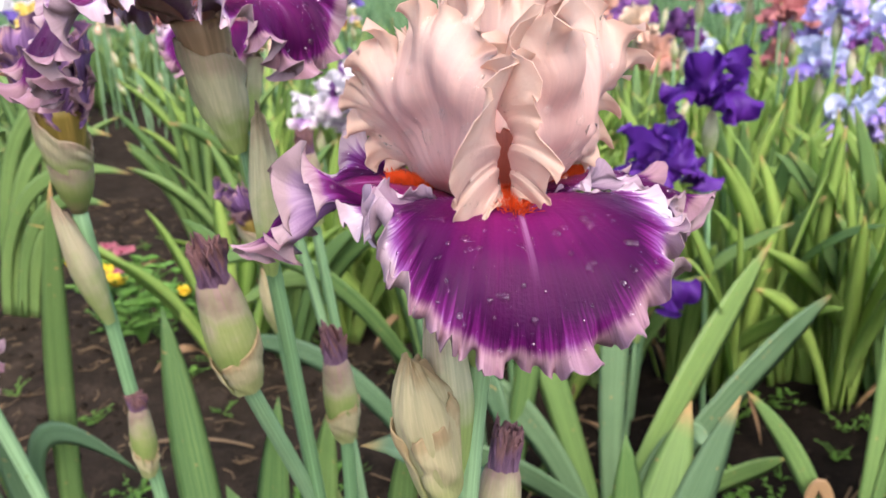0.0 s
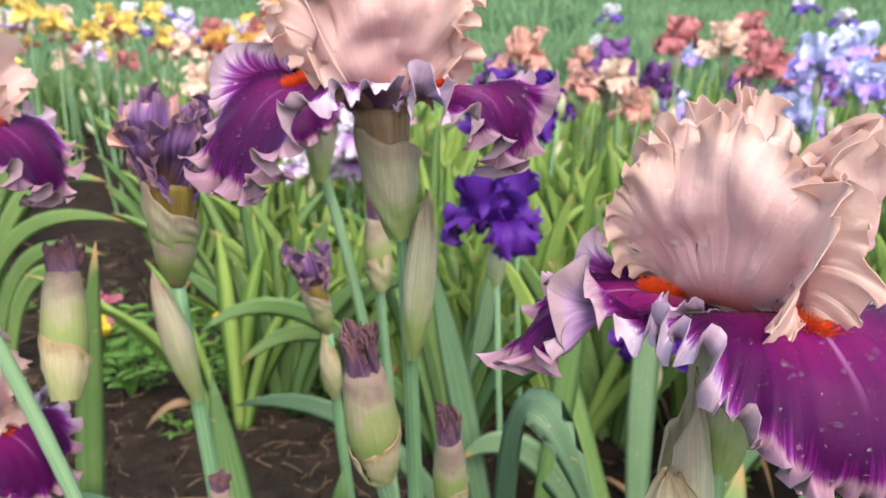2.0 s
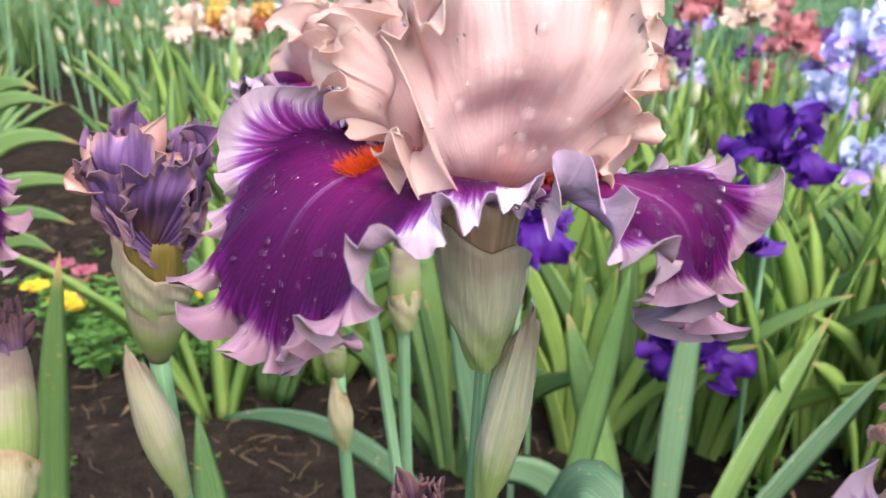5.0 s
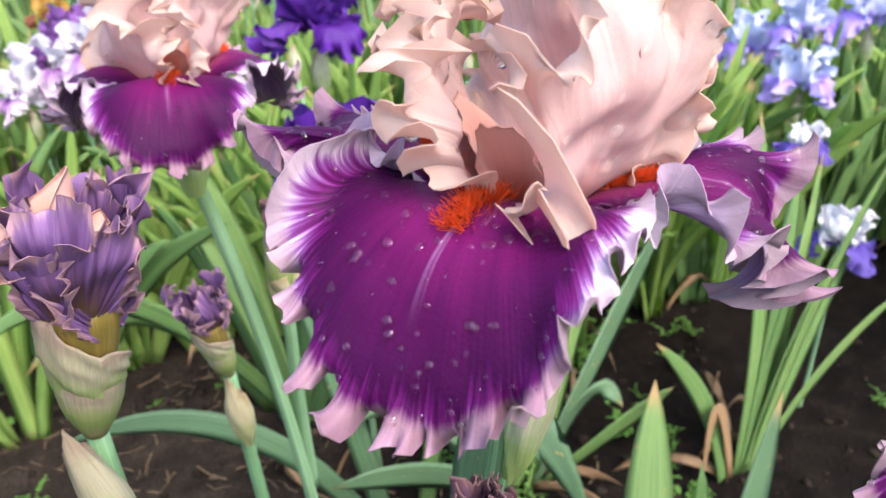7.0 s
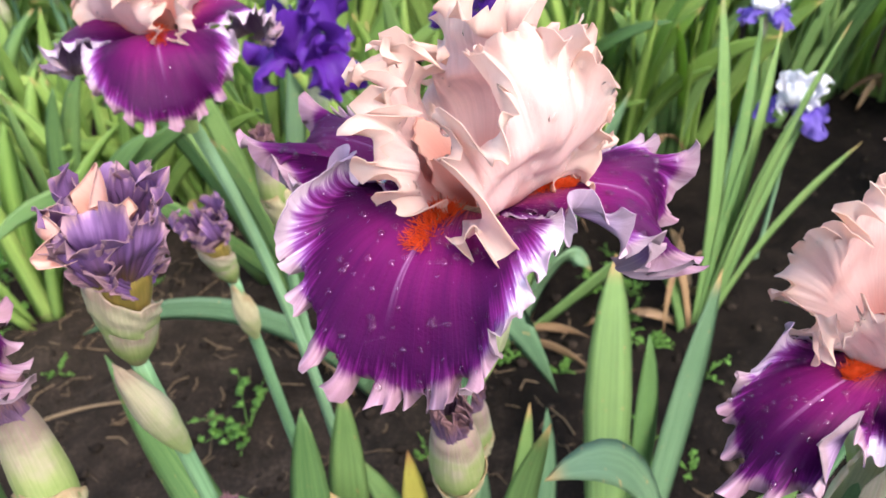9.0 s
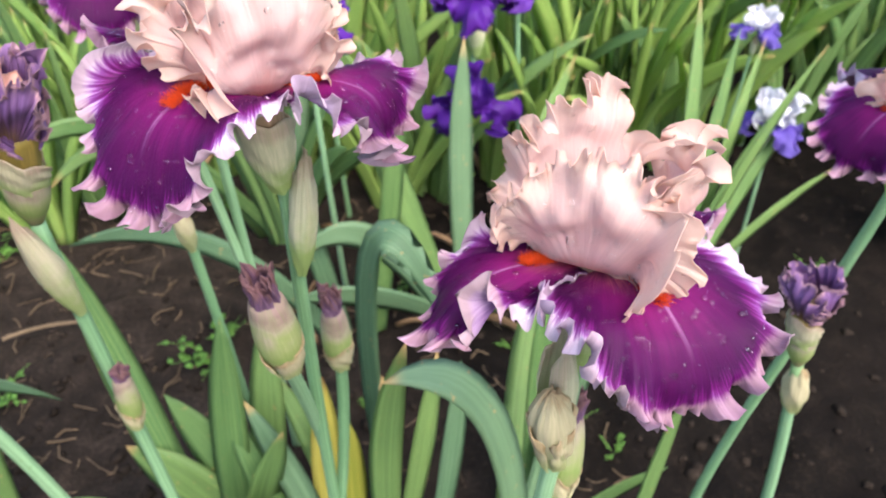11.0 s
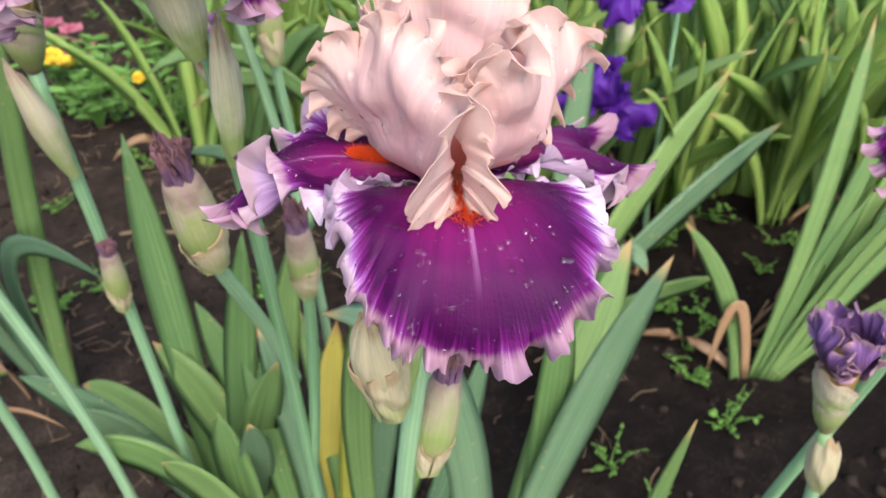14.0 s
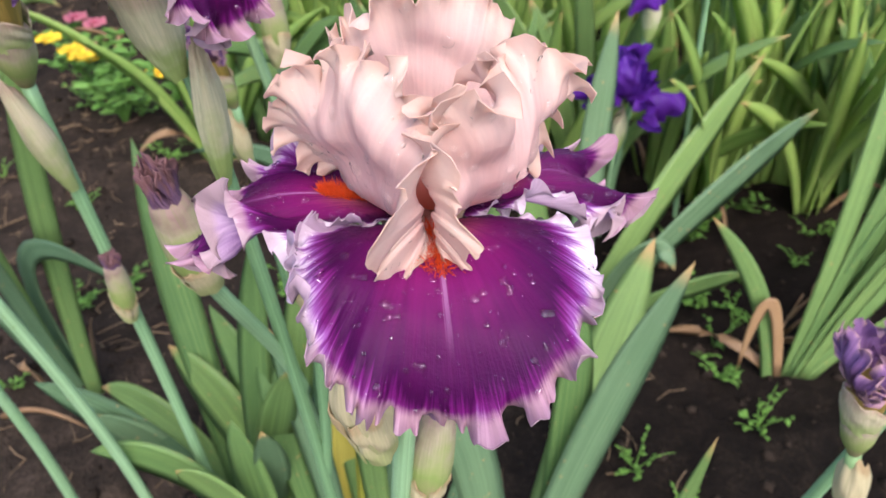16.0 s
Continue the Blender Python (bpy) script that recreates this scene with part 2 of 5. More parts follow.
def join(*parts):
    verts, faces, slots, uvs = [], [], [], []
    for p in parts:
        k = sum(len(v) for v in verts)
        verts.append(np.asarray(p[0], dtype=float))
        faces += [tuple(i + k for i in f) for f in p[1]]
        slots += list(p[2]) if p[2] is not None else [0] * len(p[1])
        uvs.append(np.asarray(p[3]) if p[3] is not None else np.zeros((len(p[0]), 2)))
    return np.vstack(verts), faces, slots, np.vstack(uvs)


def grid_faces(nu, nv, base=0, flip=False):
    f = []
    for i in range(nu - 1):
        for j in range(nv - 1):
            q = (base + i * nv + j, base + (i + 1) * nv + j, base + (i + 1) * nv + j + 1, base + i * nv + j + 1)
            f.append(q[::-1] if flip else q)
    return f


def normals(P):
    n = np.cross(np.gradient(P, axis=0), np.gradient(P, axis=1))
    return n / (np.linalg.norm(n, axis=2, keepdims=True) + 1e-12)


def bezier(p, t):
    p = [np.asarray(q, dtype=float) for q in p]
    t = np.asarray(t, dtype=float)[..., None]
    while len(p) > 1:
        p = [a * (1 - t) + b * t for a, b in zip(p, p[1:])]
    return p[0]


def waves(rng, k, n=4):
    """A smooth random wave with about k periods over -1..1, and its partner a quarter period on."""
    ks, ph, am = k * rng.uniform(0.55, 1.45, n), rng.uniform(0, 2 * np.pi, n), rng.uniform(0.5, 1.0, n)
    am = am / np.sqrt((am**2).sum())
    return (lambda u: sum(a * np.sin(np.pi * f * u + p) for a, f, p in zip(am, ks, ph)),
            lambda u: sum(a * np.cos(np.pi * f * u + p) for a, f, p in zip(am, ks, ph)))


def sheet(center, az, arc, curve, tan, a, x, h, u, v, thick):
    """Lays the flat blade (a along, x across, h off it) on its midrib and gives it thickness."""
    nu, nv = u.shape
    total = arc[-1]
    a2 = np.clip(a, 0, total)
    r, z = np.interp(a2, arc, curve[:, 0]), np.interp(a2, arc, curve[:, 1])
    tr, tz = np.interp(a2, arc, tan[:, 0]), np.interp(a2, arc, tan[:, 1])
    r, z = r + tr * (a - a2), z + tz * (a - a2)
    r, z = r - tz * h, z + tr * h
    ca, sa = math.cos(radians(az)), math.sin(radians(az))
    P = np.stack([r * ca - x * sa, r * sa + x * ca, z], axis=2) + np.asarray(center)
    N = -normals(P)
    mid_i = nu // 2
    up = np.array([-tz[mid_i, nv // 2] * ca, -tz[mid_i, nv // 2] * sa, tr[mid_i, nv // 2]])
    if (N[mid_i, nv // 2] * up).sum() < 0:
        N = -N
        flip = False
    else:
        flip = True
    uv = np.stack([u * 0.5 + 0.5, v], axis=2).reshape(-1, 2)
    n = nu * nv
    top, bottom = grid_faces(nu, nv, 0, flip), grid_faces(nu, nv, n, not flip)
    ring = [i * nv + nv - 1 for i in range(nu)] + [(nu - 1) * nv + j for j in range(nv - 2, -1, -1)]
    ring = [j for j in range(nv - 1)] + ring
    rimf = [(ring[i], ring[i + 1], ring[i + 1] + n, ring[i] + n) for i in range(len(ring) - 1)]
    verts = np.vstack([P.reshape(-1, 3), (P - N * thick).reshape(-1, 3)])
    data = (verts, top + bottom + rimf, [0] * len(top) + [1] * (len(bottom) + len(rimf)), np.vstack([uv, uv]))
    return data, P, N


def petal(seed, center, az, mid, half=0.032, fan=72, square=2.5, cup=0.0, ruffle=0.004, k=3.0, power=3.0, frill=0.004, curls=11.0, tight=1.4, onset=0.68, crumple=0.0006, flare=0.0, skew=0.0, rim=0.015, hem=0.0, rib=0.0, roll=0.0, thick=0.0003, nu=70, nv=34):
    """A round-bladed petal on a narrow foot. mid: the midrib as a cubic in (distance from the axis, height); half: the blade's half
    width; cup: how the sides rise; ruffle: the broad wave of the blade; frill: the tight curls of the rim; flare: how the sides turn out."""
    rng = np.random.default_rng(seed)
    s, c = waves(rng, k)
    s2, c2 = waves(rng, curls)
    s3, _ = waves(rng, curls * 2.2)
    ts = np.linspace(0, 1, 80)
    curve = bezier(mid, ts)
    arc = np.concatenate([[0], np.cumsum(np.linalg.norm(np.diff(curve, axis=0), axis=1))])
    tan = np.gradient(curve, axis=0)
    tan /= np.linalg.norm(tan, axis=1, keepdims=True)
    total = arc[-1]
    u = np.linspace(-1, 1, nu)[:, None] * np.ones((1, nv))
    v = (np.linspace(0.02, 1, nv) ** 0.85)[None, :] * np.ones((nu, 1))
    spread = np.radians(fan)
    phi = spread * u + np.radians(skew)
    far = np.linspace(0.15, 1.5, 160) * total
    ray = phi[:, 0][:, None]
    ha = 0.46 * total
    inside = (np.abs(far * np.sin(ray)) / half) ** square + (np.abs(far * np.cos(ray) - (total - ha)) / ha) ** square < 1
    L = np.where(inside, far, 0.16 * total).max(axis=1)
    L = np.convolve(np.pad(L, 3, mode="edge"), np.ones(7) / 7, mode="valid")[:, None]
    L = L * (1 + rim * s2(u) + rim * 0.4 * s3(u))
    a = L * v * np.cos(phi)
    x = L * v * np.sin(phi)
    lively = np.clip(0.6 + 0.6 * s(u * 1.1 + 0.3), 0.08, 1.3)
    edge = np.clip((v - onset) / (1 - onset), 0, 1) ** tight
    turn = np.pi * curls * u + 2.2 * s(u * 0.9) + rng.uniform(0, 6.28)
    rimlen = (np.linalg.norm(np.diff(np.stack([(L * np.cos(phi))[:, -1], (L * np.sin(phi))[:, -1]], axis=1), axis=0), axis=1)).sum()
    overlap = 0.95 * rimlen / (2 * np.pi * curls)
    x = x + ruffle * 0.4 * v**power * c(u) - overlap * lively * edge * np.sin(2 * turn) * np.cos(phi)
    a = a + overlap * lively * edge * np.sin(2 * turn) * np.sin(phi) - frill * 0.25 * edge * lively
    wave = np.sin(turn) + 0.25 * s3(u)
    h = ruffle * v**power * s(u) + frill * lively * edge * wave + cup * x**2 + roll * x - hem * edge
    for _ in range(7):
        q, t, p = rng.uniform(100, 420), rng.uniform(0, np.pi), rng.uniform(0, 6.28)
        h = h + crumple * v * np.sin(q * (a * np.sin(t) * 0.6 + x * np.cos(t)) + p)
    h = h + rib * np.exp(-((x / 0.0022) ** 2)) * v * (1 - v)
    sign = flare if isinstance(flare, tuple) else (flare, flare)
    side = np.clip((np.abs(u) - 0.45) / 0.55, 0, 1)
    h = h - np.where(u < 0, sign[0], sign[1]) * side**1.6 * v * (1 + 0.5 * s(u * 1.7 + v))
    return sheet(center, az, arc, curve, tan, a, x, h, u, v, thick)


def smooth_through(x, knots):
    """A smooth curve through knots (place, value), flat beyond the ends."""
    kx, ky = np.array([k[0] for k in knots], dtype=float), np.array([k[1] for k in knots], dtype=float)
    m = np.gradient(ky, kx)
    x = np.clip(x, kx[0], kx[-1])
    i = np.clip(np.searchsorted(kx, x) - 1, 0, len(kx) - 2)
    d = kx[i + 1] - kx[i]
    t = (x - kx[i]) / d
    return ky[i] * (1 + 2 * t) * (1 - t) ** 2 + m[i] * d * t * (1 - t) ** 2 + ky[i + 1] * t * t * (3 - 2 * t) + m[i + 1] * d * t * t * (t - 1)


def ruffled_petal(seed, center, az, mid, reach, turn=((-1, 0), (1, 0)), onset=((-1, 0.6), (1, 0.6)), big=(20, 2.2, 0.3), frill=(80, 10, 0.86), fine=(30, 26, 0.9), lively=((-1, 1), (1, 1)), cup=0.0, saddle=0.0, crumple=0.08, overlap=0.8, fold=0.0, heave=0.002, pleat=(0.0004, 42, 0.72), flare=(0.0, 0.0), rim=0.02, rib=0.0, lean=0.0, thick=0.0003, nu=70, nv=34):
    """A thin petal on a narrow foot. mid: the midrib as a cubic in (distance from the axis, height); reach: the blade's outline as (degrees off
    the midrib, length); turn: degrees by which the outer part bends up (+) or down at places from -1 to 1 round the rim, from onset
    on; big, frill, fine: waves of the blade, the rim and its crimped edge as (degrees, count, where they begin); lively: how strong
    the frill is round the rim; overlap, fold: how far the frill and the big waves fold over; heave: how far the rim swings to and fro; lean: how the midrib swings aside."""
    rng = np.random.default_rng(seed)
    ts = np.linspace(0, 1, 80)
    curve = bezier(mid, ts)
    arc = np.concatenate([[0], np.cumsum(np.linalg.norm(np.diff(curve, axis=0), axis=1))])
    tan = np.gradient(curve, axis=0)
    tan /= np.linalg.norm(tan, axis=1, keepdims=True)
    u = np.linspace(-1, 1, nu)[:, None] * np.ones((1, nv))
    v = (1 - (1 - np.linspace(0.02, 1, nv)) ** 1.35)[None, :] * np.ones((nu, 1))
    sweep_d = np.linspace(reach[0][0], reach[-1][0], 721)
    far = smooth_through(sweep_d, reach)
    sweep = np.radians(sweep_d)
    rim_xy = np.stack([far * np.sin(sweep), far * np.cos(sweep)], axis=1)
    along = np.concatenate([[0], np.cumsum(np.linalg.norm(np.diff(rim_xy, axis=0), axis=1))])
    rim_len = along[-1]
    even = (u[:, 0] + 1) / 2 * rim_len  # steps of equal length round the rim
    phi = np.interp(even, along, sweep)[:, None] * np.ones((1, nv))
    L = np.interp(even, along, far)[:, None]
    s_long, _ = waves(rng, 1.6)
    s_rim, _ = waves(rng, frill[1] * 0.9)
    s_tiny, _ = waves(rng, fine[1] * 1.5)
    L = L * (1 + rim * s_rim(u) + rim * 0.4 * s_tiny(u))
    start = smooth_through(u, onset)
    ends = np.clip((1 - np.abs(u)) / 0.12, 0, 1)
    theta = np.radians(smooth_through(u, turn)) * np.clip((v - start) / (1 - start), 0, 1) ** 0.8
    strength = smooth_through(u, lively)
    waves_of = []
    for q, (deg, count, begin) in enumerate((big, frill, fine)):
        sw, sw2 = waves(rng, 1.3)[0], waves(rng, count * 0.35)[0]
        drift = rng.uniform(0, 6.28)
        ph = np.pi * count * u + 1.7 * sw(u) + 1.0 * sw2(u) + 0.5 * (v - 1) * rng.normal() + drift
        live = np.clip(0.8 + 0.3 * s_long(u * 1.3 + count) + 0.35 * sw2(u * 1.2 + 0.4), 0.3, 1.25) * ends
        if q:
            live = live * strength
        e = np.clip((v - begin) / (1 - begin), 0, 1) ** (0.8, 1.3, 1.0)[q]
        theta = theta + np.radians(deg) * live * e * np.sin(ph + 0.35 * np.sin(2 * ph + drift))
        waves_of.append((ph, live, e))
    ph, live, e = waves_of[1]
    ds = np.diff(np.concatenate([np.zeros((nu, 1)), v], axis=1), axis=1) * L
    rad, h = np.cumsum(np.cos(theta) * ds, axis=1), np.cumsum(np.sin(theta) * ds, axis=1)
    step = overlap * rim_len / (2 * np.pi * max(1.0, frill[1]))
    e = np.clip((v - frill[2] + 0.03) / (1.03 - frill[2]), 0, 1)
    side = step * np.clip(live, 0, 1.2) * e * np.sin(2 * ph)
    h = h + heave * live * e**1.2 * np.sin(ph)
    ph, live, e = waves_of[2]
    h = h + 0.28 * heave * live * e * np.sin(ph)
    ph, live, e = waves_of[0]
    side = side + fold * rim_len / (2 * np.pi * max(1.0, big[1])) * live * e * np.sin(2 * ph)
    a = rad * np.cos(phi) + side * np.sin(phi)
    x = rad * np.sin(phi) - side * np.cos(phi)
    h = h + cup * x**2 + saddle * x**2 * v
    for _ in range(14):
        q, t, p = np.exp(rng.uniform(np.log(70), np.log(520))), rng.uniform(0, np.pi), rng.uniform(0, 6.28)
        h = h + crumple / q * np.clip(v * 1.6, 0, 1) * np.sin(q * (a * np.sin(t) + x * np.cos(t)) + p + 1.2 * np.sin(0.45 * q * (x * np.sin(t) - a * np.cos(t)) + 2 * p))
    pl, _ = waves(rng, pleat[1], 7)
    h = h + pleat[0] * np.clip((v - pleat[2]) / (1 - pleat[2]), 0, 1) ** 0.8 * pl(u) * ends
    h = h + rib * np.exp(-((x / 0.0026) ** 2)) * v * (1 - v)
    out = np.clip((np.abs(u) - 0.35) / 0.65, 0, 1)
    h = h - np.where(u < 0, flare[0], flare[1]) * out**1.5 * v
    x = x + lean * v**2
    return sheet(center, az, arc, curve, tan, a, x, h, u, v, thick)


def round_blade(half, length, square=2.4, fan=72):
    """The outline of an even rounded blade, for reach."""
    ha = 0.46 * length
    out = []
    for phi in np.linspace(-fan, fan, 13):
        far = np.linspace(0.15, 1.5, 300) * length
        inside = (np.abs(far * math.sin(radians(phi))) / half) ** square + (np.abs(far * math.cos(radians(phi)) - (length - ha)) / ha) ** square < 1
        out.append((phi, float(np.where(inside, far, 0.16 * length).max())))
    return tuple(out)


def fan_blade(side, edge, length, fan=84):
    """The outline of a broad fan-shaped blade: its reach at the sides, at the corners and along the midrib."""
    return ((-fan, side), (-0.72 * fan, (side + edge) / 2), (-0.45 * fan, edge), (0, length), (0.45 * fan, edge), (0.72 * fan, (side + edge) / 2), (fan, side))


DOME_V, DOME_F = [], []
for i in range(4):
    for j in range(8):
        e, b = i / 4 * math.pi / 2, j / 8 * 2 * math.pi
        DOME_V.append((math.cos(e) * math.cos(b), math.cos(e) * math.sin(b), 0.55 * math.sin(e) - 0.1))
DOME_V.append((0, 0, 0.45))
DOME_V.append((0, 0, -0.1))
for i in range(3):
    for j in range(8):
        DOME_F.append((i * 8 + j, i * 8 + (j + 1) % 8, (i + 1) * 8 + (j + 1) % 8, (i + 1) * 8 + j))
for j in range(8):
    DOME_F.append((24 + j, 24 + (j + 1) % 8, 32))
    DOME_F.append(((j + 1) % 8, j, 33))
DOME_V = np.array(DOME_V)


def frame_of(n):
    n = np.asarray(n) / np.linalg.norm(n)
    a = np.cross(n, (0.3, 0.9, 0.2))
    a /= np.linalg.norm(a)
    return np.stack([a, np.cross(n, a), n], axis=1)


def drops(rng, P, N, count, lo=0.00013, hi=0.0016, few=3.4):
    """Domes of water that sit on a petal's upper side."""
    out = []
    nu, nv = P.shape[:2]
    for _ in range(count):
        i, j = rng.integers(4, nu - 4), int(nv * rng.uniform(0.22, 0.88))
        size = lo + (hi - lo) * rng.random() ** few
        out.append((P[i, j] + (DOME_V * size) @ frame_of(N[i, j]).T, DOME_F, None, None))
    return join(*out)


def beard(rng, P, N, count=900, reach=(0.13, 0.40), width=0.036, length=0.0038):
    """A dense brush of fine straight bristles along the midrib."""
    verts, faces = [], []
    nu, nv = P.shape[:2]
    for _ in range(count):
        v = rng.uniform(*reach)
        u = 0.5 + np.clip(rng.normal(0, width), -0.11, 0.11) * (1 - 0.5 * (v - reach[0]) / (reach[1] - reach[0]))
        i, j = int(np.clip(u * nu, 1, nu - 2)), int(np.clip((1 - (1 - v) ** 0.8) * nv, 1, nv - 2))
        out = P[nu // 2, j + 1] - P[nu // 2, j]
        out /= np.linalg.norm(out) + 1e-9
        across = P[i + 1, j] - P[i - 1, j]
        across /= np.linalg.norm(across) + 1e-9
        d = N[nu // 2, j] * 0.9 + out * rng.uniform(0.2, 0.9) + across * (u - 0.5) * 11 + rng.normal(0, 0.28, 3)
        d /= np.linalg.norm(d)
        f = frame_of(d)
        root = P[i, j] + rng.normal(0, 0.0003, 3)
        ln, w, k = length * rng.uniform(0.5, 1.3), 0.00010, len(verts)
        for q in range(3):
            o = f[:, 0] * math.cos(q * 2.09) + f[:, 1] * math.sin(q * 2.09)
            verts += [root + o * w, root + d * ln * 0.75 + o * w]
        verts.append(root + d * ln)
        for q in range(3):
            c = (q + 1) % 3
            faces += [(k + 2 * q, k + 2 * c, k + 2 * c + 1, k + 2 * q + 1), (k + 2 * q + 1, k + 2 * c + 1, k + 6)]
    return verts, faces, None, None


def tube(path, radii, n=10, squash=1.0):
    """A closed tapered tube along a line of points."""
    path = np.asarray(path, dtype=float)
    tan = np.gradient(path, axis=0)
    verts, faces, uvs = [], [], []
    side = np.cross(tan[0], (0.2, 1.0, 0.1))
    for i, (p, t, r) in enumerate(zip(path, tan, radii)):
        t = t / (np.linalg.norm(t) + 1e-12)
        side = side - t * (side @ t)
        side /= np.linalg.norm(side)
        other = np.cross(t, side)
        for j in range(n):
            b = 2 * math.pi * j / n
            verts.append(p + side * r * math.cos(b) + other * r * squash * math.sin(b))
            uvs.append((j / n, i / (len(path) - 1)))
    m = len(path)
    for i in range(m - 1):
        for j in range(n):
            faces.append((i * n + j, i * n + (j + 1) % n, (i + 1) * n + (j + 1) % n, (i + 1) * n + j))
    faces += [tuple(range(n))[::-1], tuple((m - 1) * n + j for j in range(n))]
    return verts, faces, None, uvs


def bend(points, n=14):
    return bezier(points, np.linspace(0, 1, n))


def valve(rng, foot, top, radius, turn=0.0, arc=300, crinkle=0.0006, belly=0.45, tip=0.12, nu=28, nv=20, foot_width=0.36, dip=0.3):
    """A papery bract that wraps a stem from foot to top, open along one side and pointed above."""
    foot, top = np.asarray(foot, dtype=float), np.asarray(top, dtype=float)
    axis = top - foot
    ln = np.linalg.norm(axis)
    f = frame_of(axis)
    s, c = waves(rng, 7)
    s2, _ = waves(rng, 3)
    u = np.linspace(-1, 1, nu)[:, None] * np.ones((1, nv))
    v = np.linspace(0, 1, nv)[None, :] * np.ones((nu, 1))
    high = 1 - dip * np.abs(u) ** 1.5 + 0.03 * s2(u)
    th = np.radians(arc / 2) * u + np.radians(turn)
    vv = v * high
    shape = (foot_width + (1 - foot_width) * np.sin(np.clip(vv / belly * np.pi / 2, 0, np.pi / 2))) * (1 - (1 - tip) * np.clip((vv - belly) / (1 - belly), 0, 1) ** 1.7)
    r = radius * shape * (1 + 0.06 * (u > 0.8)) + crinkle * (s(u) * v + 0.7 * s2(u * 1.5 + v * 1.4) + 0.12 * s2(v * 2 - 1))
    P = foot + (f[:, 0] * (r * np.cos(th))[..., None]) + (f[:, 1] * (r * np.sin(th))[..., None]) + f[:, 2] * (vv * ln)[..., None]
    N = normals(P)
    axis_in = foot + f[:, 2] * (vv * ln)[..., None] - P
    sign = np.sign((N * axis_in).sum(axis=2, keepdims=True))
    Q = P + N * sign * 0.0006
    n = nu * nv
    uv = np.stack([u * 0.5 + 0.5, v], axis=2).reshape(-1, 2)
    ring = [j for j in range(nv - 1)] + [i * nv + nv - 1 for i in range(nu)] + [(nu - 1) * nv + j for j in range(nv - 2, -1, -1)]
    faces = grid_faces(nu, nv) + grid_faces(nu, nv, n, True) + [(ring[i], ring[i + 1], ring[i + 1] + n, ring[i] + n) for i in range(len(ring) - 1)]
    return np.vstack([P.reshape(-1, 3), Q.reshape(-1, 3)]), faces, None, np.vstack([uv, uv])


def blade(base, ctrl, tip, width, face=0.0, n=16, thick=0.0016, crease=0.12, twist=0.0, rng=None, rise=0.15):
    """A sword-shaped leaf: lens-shaped across, widest below the middle, drawn out to a point. face: the way its flat side looks, in degrees; rise: how far it looks up."""
    path = bend([base, ctrl, tip], n)
    tan = np.gradient(path, axis=0)
    verts, faces, uvs = [], [], []
    for i, (p, t) in enumerate(zip(path, tan)):
        t = t / np.linalg.norm(t)
        s = i / (n - 1)
        a = radians(face + twist * s)
        nrm = np.array([math.cos(a), math.sin(a), rise * min(1.0, s * 1.6) if rise > 0.5 else rise])
        nrm = nrm - t * (nrm @ t)
        nrm /= np.linalg.norm(nrm)
        across = np.cross(t, nrm)
        w = width * 0.5 * min(1.0, 0.72 + 0.5 * s) * (1 - max(0, (s - 0.4) / 0.6) ** 3.4) + 0.0002
        if rng is not None:
            w *= 1 + 0.04 * rng.normal()
        th = thick * (1 - 0.7 * s)
        for q, (x, y) in enumerate(((-1, 0), (-0.5, 0.55 * th - crease * w * 0.5), (0, th - crease * w), (0.5, 0.55 * th - crease * w * 0.5), (1, 0), (0, -th - crease * w))):
            verts.append(p + across * w * x + nrm * y)
            uvs.append((x * 0.5 + 0.5, s))
    for i in range(n - 1):
        for j in range(6):
            faces.append((i * 6 + j, i * 6 + (j + 1) % 6, (i + 1) * 6 + (j + 1) % 6, (i + 1) * 6 + j))
    faces += [tuple(range(5, -1, -1)), tuple((n - 1) * 6 + j for j in range(6))]
    return verts, faces, None, uvs


# ---- irises ----
def local(ob, p):
    return np.asarray(p, dtype=float) - np.asarray(ob.location)


def stem_part(owner, points, r0=0.0048, r1=0.0036, name="stem"):
    pts = [local(owner, p) for p in points]
    return part(name, tube(bend(pts, 22), np.linspace(r0, r1, 22), 12), STEM, owner)


